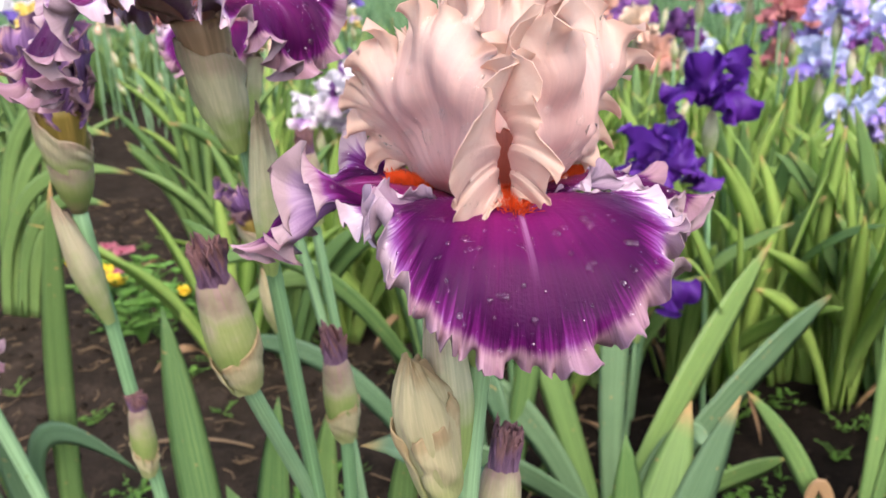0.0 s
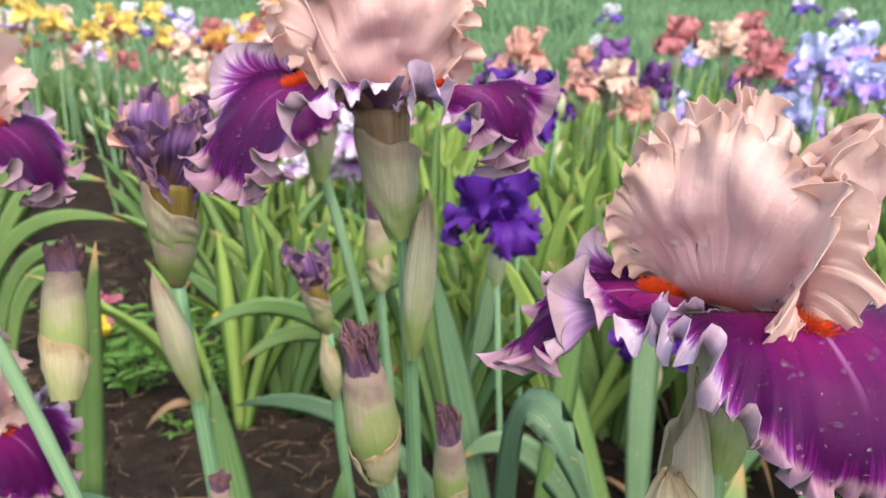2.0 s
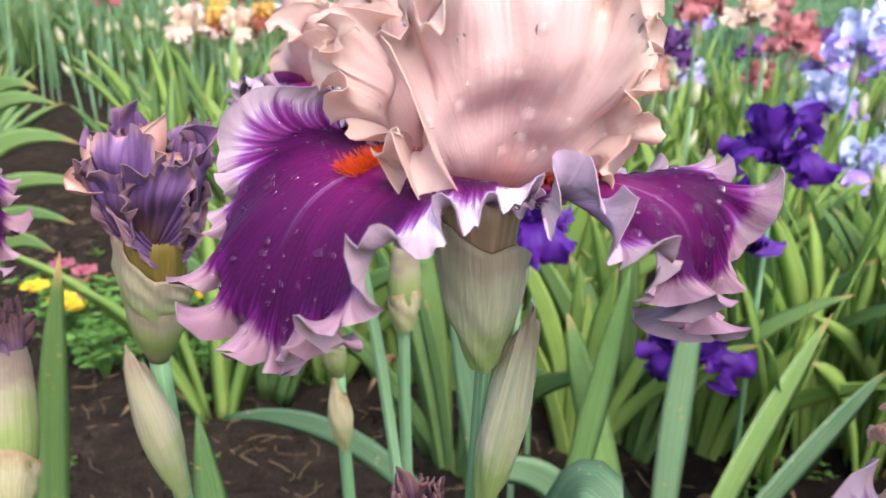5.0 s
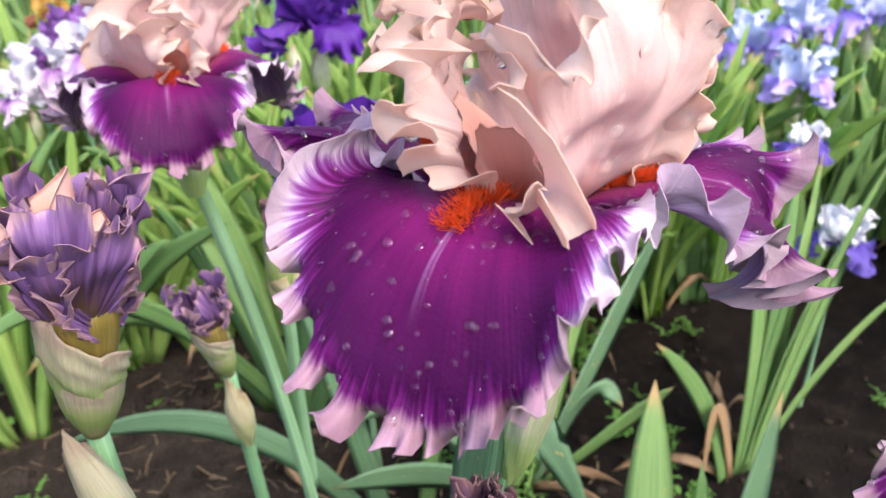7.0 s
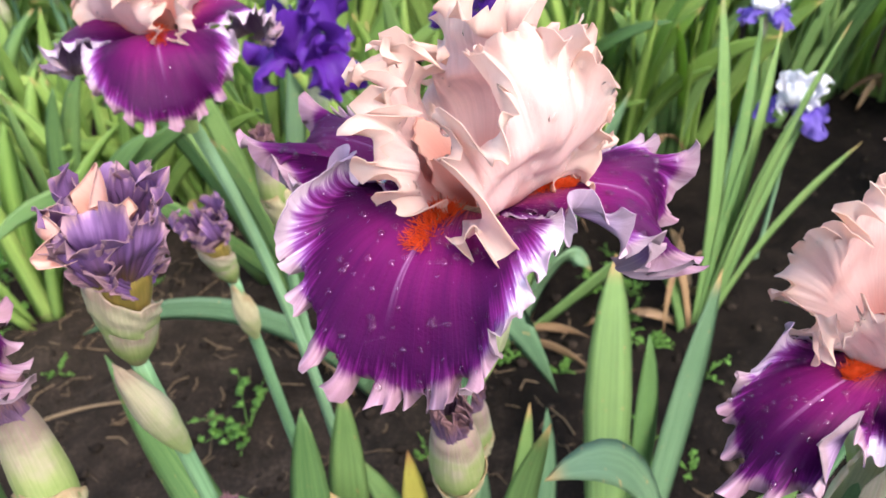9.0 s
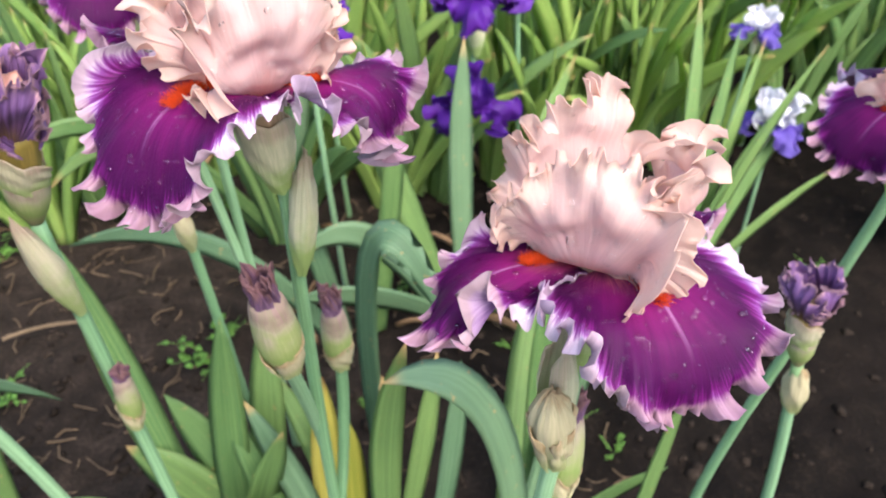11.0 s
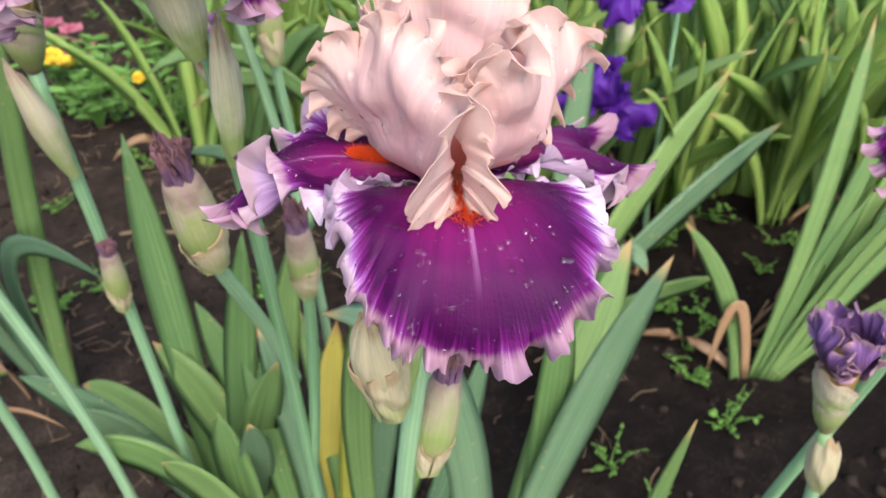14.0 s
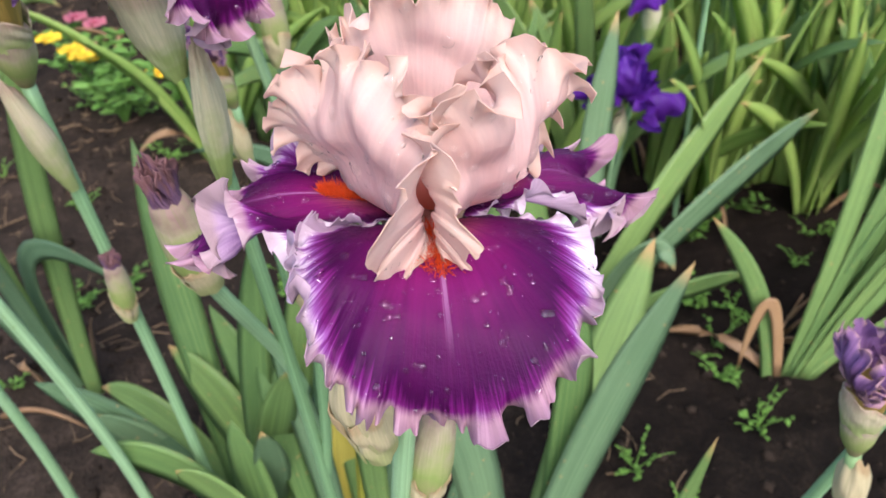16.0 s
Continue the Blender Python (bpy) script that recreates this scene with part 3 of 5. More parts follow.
def bloom(owner, seed, center, falls, standards, style=0.9, tubes=((0, 0, 0),), detail=1.0, drop_count=650, mats=None, beards=True):
    """falls and standards: keyword sets for petal(), with az and mid among them."""
    rng = np.random.default_rng(seed)
    top, under, stand = mats or (PURPLE_TOP, PURPLE_UNDER, PINK)
    c = local(owner, center)
    nu, nv = int(270 * detail), int(96 * detail)
    for i, kw in enumerate(falls):
        kw = dict(kw)
        data, P, N = ruffled_petal(kw.pop("seed", seed * 31 + i), c, nu=nu, nv=nv, **kw)
        f = part("fall", data, [top, under], owner)
        if beards:
            part("beard", beard(rng, P, N, int(850 * detail), width=0.030 if i else 0.036, reach=(0.15, 0.30) if i else (0.13, 0.40)), BEARD, f, "bright orange bristly beard")
        if drop_count:
            tagged(part("dew", drops(rng, P, N, drop_count), WATER, f, "clear water droplets"), kind="stuff").visible_shadow = False
    for i, kw in enumerate(standards):
        kw = dict(kw)
        data, P, N = ruffled_petal(kw.pop("seed", seed * 57 + i), c, nu=nu, nv=nv, **kw)
        s = part("standard", data, [stand, stand], owner)
        if drop_count:
            tagged(part("dew", drops(rng, P - N * 0.0003, -N, drop_count // 3, 0.0003, 0.0023, 2.6), WATER, s, "clear water droplets"), kind="stuff").visible_shadow = False
    if style:
        for i, kw in enumerate(falls):
            data, P, N = petal(seed * 77 + i, c, kw["az"], [(0.003, 0.0), (0.010, 0.016 * style), (0.018, 0.022 * style), (0.020, 0.03 * style)], half=0.009, fan=50, cup=-18.0, ruffle=0.0012, k=3, frill=0.001, nu=int(30 * detail), nv=int(20 * detail))
            part("style_arm", data, [PEACH, PEACH], owner)


def spathe(owner, seed, foot, top, radius, material=None, turn=0.0, arc=300, **kw):
    rng = np.random.default_rng(seed)
    return part("spathe", valve(rng, local(owner, foot), local(owner, top), radius, turn, arc, **kw), material or SPATHE, owner, "papery pale green spathe")


def tuft(rng, foot, axis, length, radius, count=7, spread=0.25, ragged=1.0):
    """Twisted, dried petals that stand out of a spent bud."""
    foot, axis = np.asarray(foot, dtype=float), np.asarray(axis, dtype=float)
    axis = axis / np.linalg.norm(axis)
    f = frame_of(axis)
    out = []
    for i in range(count):
        b = 2 * math.pi * i / count + rng.uniform(-0.4, 0.4)
        side = f[:, 0] * math.cos(b) + f[:, 1] * math.sin(b)
        across = np.cross(axis, side)
        nu, nv = 27, 26
        s, c = waves(rng, 2.4)
        crease, _ = waves(rng, 7)
        u = np.linspace(-1, 1, nu)[:, None] * np.ones((1, nv))
        v = np.linspace(0, 1, nv)[None, :] * np.ones((nu, 1))
        ln = length * rng.uniform(0.75, 1.1)
        w = radius * (1.0 - 0.1 * v) * rng.uniform(0.8, 1.0)
        ang = u * 1.1 + 0.5 * v * rng.normal()
        h = radius * (0.75 + spread * v**1.6) + radius * 0.22 * ragged * s(u + v * 0.8) * (0.4 + v) + radius * 0.10 * crease(u * 1.2 + v * 0.3) * (0.3 + v)
        P = foot + axis * (ln * v * (1 - 0.12 * np.abs(u) + 0.05 * ragged * c(u * 2) + 0.05 * ragged * crease(u)))[..., None] + side * (h * np.cos(ang))[..., None] + across * (w * np.sin(ang))[..., None]
        N = normals(P)
        Q = P - N * 0.0005
        n = nu * nv
        uv = np.stack([u * 0.5 + 0.5, v], axis=2).reshape(-1, 2)
        ring = [j for j in range(nv - 1)] + [k * nv + nv - 1 for k in range(nu)] + [(nu - 1) * nv + j for j in range(nv - 2, -1, -1)]
        faces = grid_faces(nu, nv) + grid_faces(nu, nv, n, True) + [(ring[k], ring[k + 1], ring[k + 1] + n, ring[k] + n) for k in range(len(ring) - 1)]
        out.append((np.vstack([P.reshape(-1, 3), Q.reshape(-1, 3)]), faces, None, np.vstack([uv, uv])))
    return out


def spent_bud(owner, seed, foot, top, radius, tuft_len=0.022, material=None, tuft_label="dried purple petal tuft"):
    """A finished flower: a crinkled bract below, a swollen green middle, a tan collar and, above, the dried petals."""
    rng = np.random.default_rng(seed)
    foot, top = local(owner, foot), local(owner, top)
    d = top - foot
    ln = np.linalg.norm(d)
    d /= ln
    bud = part("bud", tube([foot + d * ln * q for q in np.linspace(0, 1, 13)], [radius * k for k in (0.52, 0.68, 0.82, 0.92, 0.99, 1.02, 1.03, 1.01, 0.97, 0.93, 0.88, 0.82, 0.7)], 22), SPENT, owner, "swollen bud, green with papery tan ends")
    part("bract", valve(rng, foot - d * 0.003, foot + d * ln * 0.5, radius * 1.07, rng.uniform(0, 360), 352, 0.0006, 0.9, 0.98, foot_width=0.58, dip=0.45), material or TAN_SPATHE, bud, "crinkled tan papery bract")
    if tuft_len:
        part("dried_tuft", join(*tuft(rng, top - d * ln * 0.12, d, tuft_len * 0.98 + ln * 0.12, radius * 0.70, 7, 0.04, 1.1)), DRIED, bud, tuft_label)
    return bud


def closed_bud(owner, seed, foot, top, radius, material=None):
    """A plump bud still wrapped in two crinkled papery bracts."""
    rng = np.random.default_rng(seed)
    f, t = local(owner, foot), local(owner, top)
    bud = part("bud", tube([f + (t - f) * q for q in (0, 0.12, 0.3, 0.5, 0.7, 0.84, 0.93, 0.99)], [radius * q for q in (0.55, 0.78, 0.93, 0.97, 0.90, 0.70, 0.42, 0.16)], 16), material or TAN_SPATHE, owner, "plump papery bud")
    part("bract", valve(rng, f - (t - f) * 0.03, f + (t - f) * 1.02, radius * 1.07, 60, 357, 0.0009, 0.62, 0.16, foot_width=0.55, dip=0.06, nu=48, nv=36), material or TAN_SPATHE, bud, "pointed papery bract")
    part("bract", valve(rng, f - (t - f) * 0.05, f + (t - f) * 0.74, radius * 1.12, 250, 350, 0.0010, 0.8, 0.8, foot_width=0.6, dip=0.3, nu=48, nv=36), material or TAN_SPATHE, bud, "crinkled papery bract")
    return bud


TUBE = leaf_material("flower tube", rgb(158, 134, 106), rgb(184, 156, 130), rgb(130, 100, 90), 0.0)
SPENT = papery_material("spent bud", rgb(150, 176, 96), rgb(214, 208, 176), rgb(186, 160, 136), 0.15, [(0.1, rgb(152, 140, 104)), (0.38, rgb(134, 152, 84)), (0.58, rgb(154, 160, 106)), (0.76, rgb(172, 160, 134)), (0.95, rgb(146, 120, 114))])

FALL = dict(reach=fan_blade(0.016, 0.062, 0.082), big=(14, 4.0, 0.5), frill=(100, 16, 0.905), fine=(70, 44, 0.925), turn=((-1, 5), (-0.5, 8), (0, -25), (0.5, 8), (1, 5)), onset=((-1, 0.84), (1, 0.84)), lively=((-1, 0.5), (-0.4, 1.0), (0.4, 1.0), (1, 0.5)), cup=-2.0, crumple=0.035, overlap=0.7, heave=0.0045, rim=0.012, pleat=(0.0005, 44, 0.88))
SIDE_FALL = dict(FALL, reach=round_blade(0.021, 0.080), big=(30, 4.4, 0.42), frill=(60, 14, 0.87), fine=(40, 42, 0.92), heave=0.0045, fold=0.3, turn=((-1, 10), (-0.5, 20), (0, -20), (0.5, 20), (1, 10)), onset=((-1, 0.6), (1, 0.6)))
STANDARD_BLADE = ((-95, 0.010), (-74, 0.022), (-56, 0.044), (-36, 0.058), (-12, 0.067), (12, 0.067), (36, 0.058), (56, 0.044), (74, 0.022), (95, 0.010))
STANDARD = dict(reach=STANDARD_BLADE, big=(62, 5.4, 0.62), frill=(64, 19, 0.88), fine=(60, 46, 0.91), turn=((-1, -40), (-0.5, -50), (0, -12), (0.5, -50), (1, -40)), onset=((-1, 0.6), (1, 0.6)), cup=5.0, rib=0.002, crumple=0.19, overlap=0.7, fold=0.4, heave=0.0034, rim=0.025, pleat=(0.0005, 11, 0.4))


def calyx(owner, seed, foot, top, radius, material, funnel):
    """The short funnel under the petals and the bract that sheathes it."""
    f, t, q = local(owner, foot), local(owner, top), local(owner, funnel)
    part("flower_tube", tube(bend([f * 0.6 + t * 0.4, (f + 2 * t) / 3, t, q], 10), [0.006, 0.0068, 0.0076, 0.0082, 0.0086, 0.0089, 0.0092, 0.0098, 0.0108, 0.0122], 16), TUBE, owner, "brownish flower tube")
    top = tuple(np.array(top) * 0.3 + np.array(funnel) * 0.7)
    spathe(owner, seed, foot, top, radius * 1.12, material, 30, 352, belly=0.8, tip=0.98, crinkle=0.0008)


# the large pink and purple iris that stands nearest
A = (0.012, 0.258, 0.559)
iris_a = thing("iris", (0.0, 0.29, 0.0), "pink and purple bearded iris, orange beards, dew-covered, beside two others", "iris flower", "pink and purple irises")
stem_part(iris_a, [(0.0, 0.29, -0.01), (-0.01, 0.28, 0.2), (-0.008, 0.24, 0.40), (0.008, 0.252, 0.515)], 0.0052, 0.0042)
calyx(iris_a, 3, (0.008, 0.252, 0.502), (0.010, 0.255, 0.540), 0.0118, SPATHE, (0.012, 0.258, 0.561))
spathe(iris_a, 6, (-0.002, 0.248, 0.462), (-0.007, 0.243, 0.545), 0.0085, SPATHE, 200, 300)
bloom(iris_a, 1, A, [
    dict(FALL, az=275, mid=[(0.006, 0.0), (0.026, 0.015), (0.064, 0.015), (0.072, -0.036)], reach=((-84, 0.016), (-64, 0.044), (-46, 0.055), (-28, 0.070), (0, 0.084), (28, 0.074), (46, 0.062), (64, 0.049), (84, 0.016)),
         turn=((-1, 10), (-0.6, 28), (-0.3, 5), (0, -15), (0.4, -5), (0.7, 8), (1, 5)), lively=((-1, 0.6), (-0.55, 1.2), (0, 1.0), (0.36, 1.0), (0.52, 0.5), (1, 0.4)), big=(20, 4.6, 0.55), cup=-1.0),
    dict(SIDE_FALL, az=184, mid=[(0.006, 0.0), (0.032, 0.010), (0.066, 0.016), (0.077, -0.022)], turn=((-1, 10), (-0.5, 20), (0, -10), (0.35, 35), (0.7, 45), (1, 20)), cup=-8.0),
    dict(SIDE_FALL, az=24, mid=[(0.006, 0.0), (0.03, 0.008), (0.060, 0.004), (0.072, -0.016)], cup=-8.0),
], [
    dict(STANDARD, big=(30, 5.0, 0.58), fold=0.25, az=228, mid=[(0.006, 0.0), (0.024, 0.010), (0.048, 0.034), (0.012, 0.070)], reach=((-95, 0.010), (-74, 0.024), (-56, 0.042), (-36, 0.055), (-12, 0.070), (12, 0.073), (34, 0.064), (52, 0.034), (70, 0.012), (95, 0.008)),
         turn=((-1, -10), (-0.7, -30), (-0.4, -45), (-0.2, -10), (0.1, 10), (0.24, -20), (0.34, -95), (0.48, -125), (0.62, -95), (0.78, -20), (1, 5)), onset=((-1, 0.7), (-0.2, 0.8), (0.26, 0.70), (0.47, 0.52), (1, 0.6)), lively=((-1, 1), (0.3, 0.9), (0.42, 0.7), (0.60, 0.6), (0.75, 0.4), (1, 0.2)), cup=7.0),
    dict(STANDARD, big=(30, 5.0, 0.58), fold=0.25, az=320, mid=[(0.006, 0.0), (0.024, 0.010), (0.046, 0.034), (0.014, 0.068)], reach=((-95, 0.008), (-70, 0.015), (-52, 0.036), (-34, 0.066), (-12, 0.070), (12, 0.070), (36, 0.058), (56, 0.044), (74, 0.022), (95, 0.010)),
         turn=((-1, 10), (-0.78, -20), (-0.62, -95), (-0.48, -125), (-0.34, -105), (-0.20, -35), (-0.08, 0), (0.1, 0), (0.4, -70), (1, -20)), onset=((-1, 0.62), (-0.5, 0.56), (-0.28, 0.66), (0.2, 0.8), (1, 0.7)), lively=((-1, 0.2), (-0.75, 0.4), (-0.60, 0.6), (-0.42, 0.7), (-0.3, 0.9), (1, 1)), cup=7.0),
    dict(STANDARD, az=95, mid=[(0.006, 0.0), (0.020, 0.010), (0.030, 0.036), (0.012, 0.066)]),
])
closed_bud(iris_a, 4, (-0.007, 0.238, 0.464), (-0.015, 0.233, 0.516), 0.0090)
spent_bud(iris_a, 5, (0.008, 0.252, 0.41), (0.015, 0.262, 0.455), 0.009, 0.018)

# the second, behind it
B = (-0.100, 0.344, 0.611)
iris_b = thing("iris", (-0.075, 0.45, 0.0), "pink and purple bearded iris in full bloom with broad ruffled falls", "iris flower", "pink and purple irises")
stem_part(iris_b, [(-0.075, 0.45, -0.01), (-0.086, 0.44, 0.25), (-0.088, 0.39, 0.44), (-0.092, 0.363, 0.56)], 0.0052, 0.0036)
calyx(iris_b, 13, (-0.0945, 0.357, 0.554), (-0.098, 0.350, 0.592), 0.0108, SPATHE, (-0.100, 0.345, 0.612))
spathe(iris_b, 14, (-0.0885, 0.371, 0.490), (-0.0825, 0.352, 0.576), 0.0068, SPATHE, 120, 330, crinkle=0.0012)
bloom(iris_b, 2, B, [
    dict(FALL, az=217, mid=[(0.006, 0.0), (0.024, 0.020), (0.056, 0.019), (0.067, -0.034)], reach=((-84, 0.018), (-66, 0.044), (-46, 0.060), (-26, 0.076), (0, 0.085), (22, 0.073), (44, 0.050), (64, 0.038), (82, 0.016)),
         turn=((-1, 10), (-0.82, 20), (-0.7, 140), (-0.56, 140), (-0.44, 0), (0, -30), (0.4, 0), (1, 8)), onset=((-1, 0.8), (-0.75, 0.74), (-0.5, 0.76), (-0.3, 0.84), (1, 0.84)), lively=((-1, 0.5), (-0.45, 0.7), (-0.3, 1.1), (0.3, 1.1), (0.6, 0.6), (1, 0.5)), cup=1.0),
    dict(SIDE_FALL, az=322, mid=[(0.006, 0.0), (0.03, 0.013), (0.056, 0.019), (0.066, -0.020)], reach=round_blade(0.021, 0.078), cup=-8.0),
    dict(SIDE_FALL, az=126, mid=[(0.006, 0.0), (0.03, 0.014), (0.060, 0.020), (0.073, 0.002)], reach=round_blade(0.024, 0.078), cup=-4.0),
], [
    dict(STANDARD, seed=905, az=274, mid=[(0.006, 0.0), (0.024, 0.008), (0.038, 0.036), (0.014, 0.075)], reach=((-95, 0.008), (-70, 0.015), (-52, 0.034), (-32, 0.053), (-12, 0.071), (12, 0.073), (32, 0.056), (50, 0.038), (70, 0.020), (95, 0.010)),
         turn=((-1, 10), (-0.78, -15), (-0.62, -75), (-0.47, -115), (-0.30, -50), (0.2, 5), (0.5, -20), (0.8, -30), (1, -10)), onset=((-1, 0.64), (-0.5, 0.58), (-0.2, 0.80), (1, 0.76)), lively=((-1, 0.2), (-0.65, 0.3), (-0.55, 0.7), (-0.42, 0.9), (-0.3, 0.9), (1, 1.2)), cup=5.0),
    dict(STANDARD, az=32, mid=[(0.006, 0.0), (0.020, 0.010), (0.026, 0.036), (0.010, 0.068)]),
    dict(STANDARD, az=152, mid=[(0.006, 0.0), (0.020, 0.010), (0.032, 0.034), (0.010, 0.064)], reach=((-95, 0.010), (-74, 0.020), (-56, 0.038), (-36, 0.050), (-12, 0.060), (12, 0.060), (34, 0.052), (52, 0.034), (70, 0.015), (95, 0.008)), turn=((-1, -10), (-0.5, -40), (0, -20), (0.2, -60), (0.34, -20), (0.46, -110), (0.6, -20), (1, 10)), lively=((-1, 1), (0.4, 1.4), (0.55, 0.8), (0.65, 0.3), (1, 0.2)), onset=((-1, 0.65), (1, 0.6)), frill=(60, 17, 0.87), heave=0.0036),
])
stem_part(iris_b, [(-0.084, 0.428, 0.275), (-0.09, 0.42, 0.33), (-0.10, 0.375, 0.40), (-0.106, 0.358, 0.445)], 0.0048, 0.0042, "branch")
spent_bud(iris_b, 15, (-0.105, 0.361, 0.437), (-0.111, 0.352, 0.495), 0.0120, 0.020)
stem_part(iris_b, [(-0.082, 0.44, 0.15), (-0.07, 0.43, 0.25), (-0.066, 0.418, 0.34), (-0.067, 0.416, 0.38)], 0.0045, 0.004, "branch")
spent_bud(iris_b, 16, (-0.067, 0.416, 0.37), (-0.069, 0.413, 0.42), 0.0095, 0.022)

GENERIC_FALL = [(0.006, 0.0), (0.028, 0.020), (0.056, 0.014), (0.062, -0.030)]
GENERIC_STD = [(0.006, 0.0), (0.028, 0.008), (0.032, 0.038), (0.012, 0.060)]


def pink_iris(seed, center, base, az, label, detail=0.6, drop_count=60, via=None):
    c, b = np.array(center), np.array(base)
    ob = thing("iris", base, label, "iris flower", "pink and purple irises")
    m = via if via is not None else (c * 0.6 + b * 0.4 + np.array((0.01, 0.0, 0.0)))
    stem_part(ob, [b - (0, 0, 0.01), b + (0, 0, 0.15), m, c - (0, 0, 0.05)], 0.005, 0.004)
    calyx(ob, seed, c - (0, 0, 0.062), c - (0, 0, 0.02), 0.0115, SPATHE, c + (0, 0, 0.002))
    rng = np.random.default_rng(seed)
    bloom(ob, seed, center, [dict(FALL, az=az + 120 * i, mid=GENERIC_FALL, cup=-3.0) for i in range(3)],
          [dict(STANDARD, az=az + 60 + 120 * i + rng.uniform(-8, 8), mid=GENERIC_STD) for i in range(3)], detail=detail, drop_count=drop_count)
    return ob


iris_c = pink_iris(21, (-0.150, 0.606, 0.584), (-0.09, 0.66, 0.0), 258, "pink and purple bearded iris, the one farther back", via=(-0.115, 0.63, 0.40))
stem_part(iris_c, [(-0.10, 0.65, 0.25), (-0.105, 0.64, 0.34), (-0.108, 0.615, 0.40), (-0.110, 0.606, 0.45)], 0.0045, 0.004, "branch")
spent_bud(iris_c, 22, (-0.109, 0.606, 0.44), (-0.110, 0.602, 0.495), 0.010, 0.018)
iris_p = pink_iris(31, (-0.314, 0.409, 0.586), (-0.25, 0.47, 0.0), -4, "pink and purple bearded iris with a dark hanging fall", 0.8, 80, via=(-0.27, 0.415, 0.42))
spent_bud(iris_p, 32, (-0.268, 0.414, 0.455), (-0.269, 0.434, 0.515), 0.0115, 0.018)
pink_iris(41, (-0.346, 0.445, 0.412), (-0.33, 0.48, 0.0), -20, "low pink and purple bearded iris with ruffled falls", 0.6, 60)
pink_iris(51, (0.284, 0.342, 0.528), (0.26, 0.40, 0.0), 186, "pink and purple bearded iris beside the wilted one", 0.8, 80)


def wilted_iris(seed, base, via, neck, top, size, label, pink=True):
    """A spent flower: a ragged cup of limp petals over two papery bracts."""
    ob = thing("wilted_iris", base, label, "iris flower", "wilted irises")
    b, n_, t = np.array(base, dtype=float), np.array(neck), np.array(top)
    d = (t - n_) / np.linalg.norm(t - n_)
    stem_part(ob, [b - (0, 0, 0.01), b + (0, 0, 0.12), np.array(via), n_ - d * 0.036 * size], 0.005, 0.0042)
    part("flower_tube", tube(bend([local(ob, n_ - d * 0.01), local(ob, n_ + d * 0.012 * size), local(ob, n_ + d * 0.034 * size)], 8), [size * q for q in (0.007, 0.008, 0.0095, 0.0108, 0.0118, 0.0126, 0.0132, 0.0120)], 16), WILT_TUBE, ob, "olive brown flower tube")
    rng = np.random.default_rng(seed)
    cup = local(ob, n_ + d * 0.016 * size)
    count = 6 if pink else 4
    for i in range(count):
        k = size * (0.88 if i % 2 else 1.0)
        tall = (0.052 + rng.uniform(-0.008, 0.008)) * k
        data, P, N = ruffled_petal(seed * 13 + i, (0, 0, 0), 360 / count * i + 20 + rng.uniform(-8, 8), [(0.0085 * k, 0.0), (0.013 * k, 0.014 * k), (0.019 * k, 0.030 * k), ((0.019 + rng.uniform(-0.003, 0.004)) * k, tall)],
                                   reach=((-62, 0.010 * k), (-40, 0.028 * k), (-22, 0.050 * k), (-8, 0.058 * k), (8, 0.056 * k), (22, 0.050 * k), (40, 0.028 * k), (62, 0.010 * k)), cup=26.0 / k, big=(9, 3, 0.4), frill=(40, 7, 0.80), fine=(36, 18, 0.86), turn=((-1, 10), (-0.4, -15), (0, 8), (0.4, -30), (1, 10)), onset=((-1, 0.7), (1, 0.7)), crumple=0.10, overlap=0.6, heave=0.0016, pleat=(0.0009, 16, 0.15), rim=0.09, nu=110, nv=40)
        v = np.array(data[0])
        v[:, :2] += np.outer(v[:, 2], d[:2] / d[2])
        part("withered_petal", (v + cup, data[1], data[2], data[3]), [WITHERED, WITHERED], ob, "shrivelled violet petal")
    if pink:
        for i in range(2):
            data, P, N = petal(seed * 19 + i, (0, 0, 0), 120 * i + 40, [(0.004, 0.0), (0.012, 0.010), (0.014, 0.022), (0.008, 0.034)], half=0.012, fan=55, ruffle=0.004, k=3, power=1.2, frill=0.004, curls=5, tight=1.0, onset=0.3, crumple=0.0016, nu=40, nv=20)
            part("withered_standard", (np.array(data[0]) * 0.85 + local(ob, n_ + d * 0.042 * size) + np.array((-0.007, -0.006, 0)), data[1], data[2], data[3]), [PEACH, PEACH], ob, "shrunken peach pink standard")
    spathe(ob, seed, n_ - d * 0.006 * size, n_ + d * 0.030 * size, 0.0150 * size, GREY_SPATHE, 30, 330, belly=0.7, tip=0.95, dip=0.75, foot_width=0.78)
    part("ovary", tube([local(ob, n_ + d * q * size) for q in np.linspace(-0.036, 0.002, 9)], [size * q for q in (0.0046, 0.0062, 0.0082, 0.0098, 0.0110, 0.0116, 0.0120, 0.0124, 0.0100)], 20), SPENT, ob, "pale green ribbed swelling")
    return ob


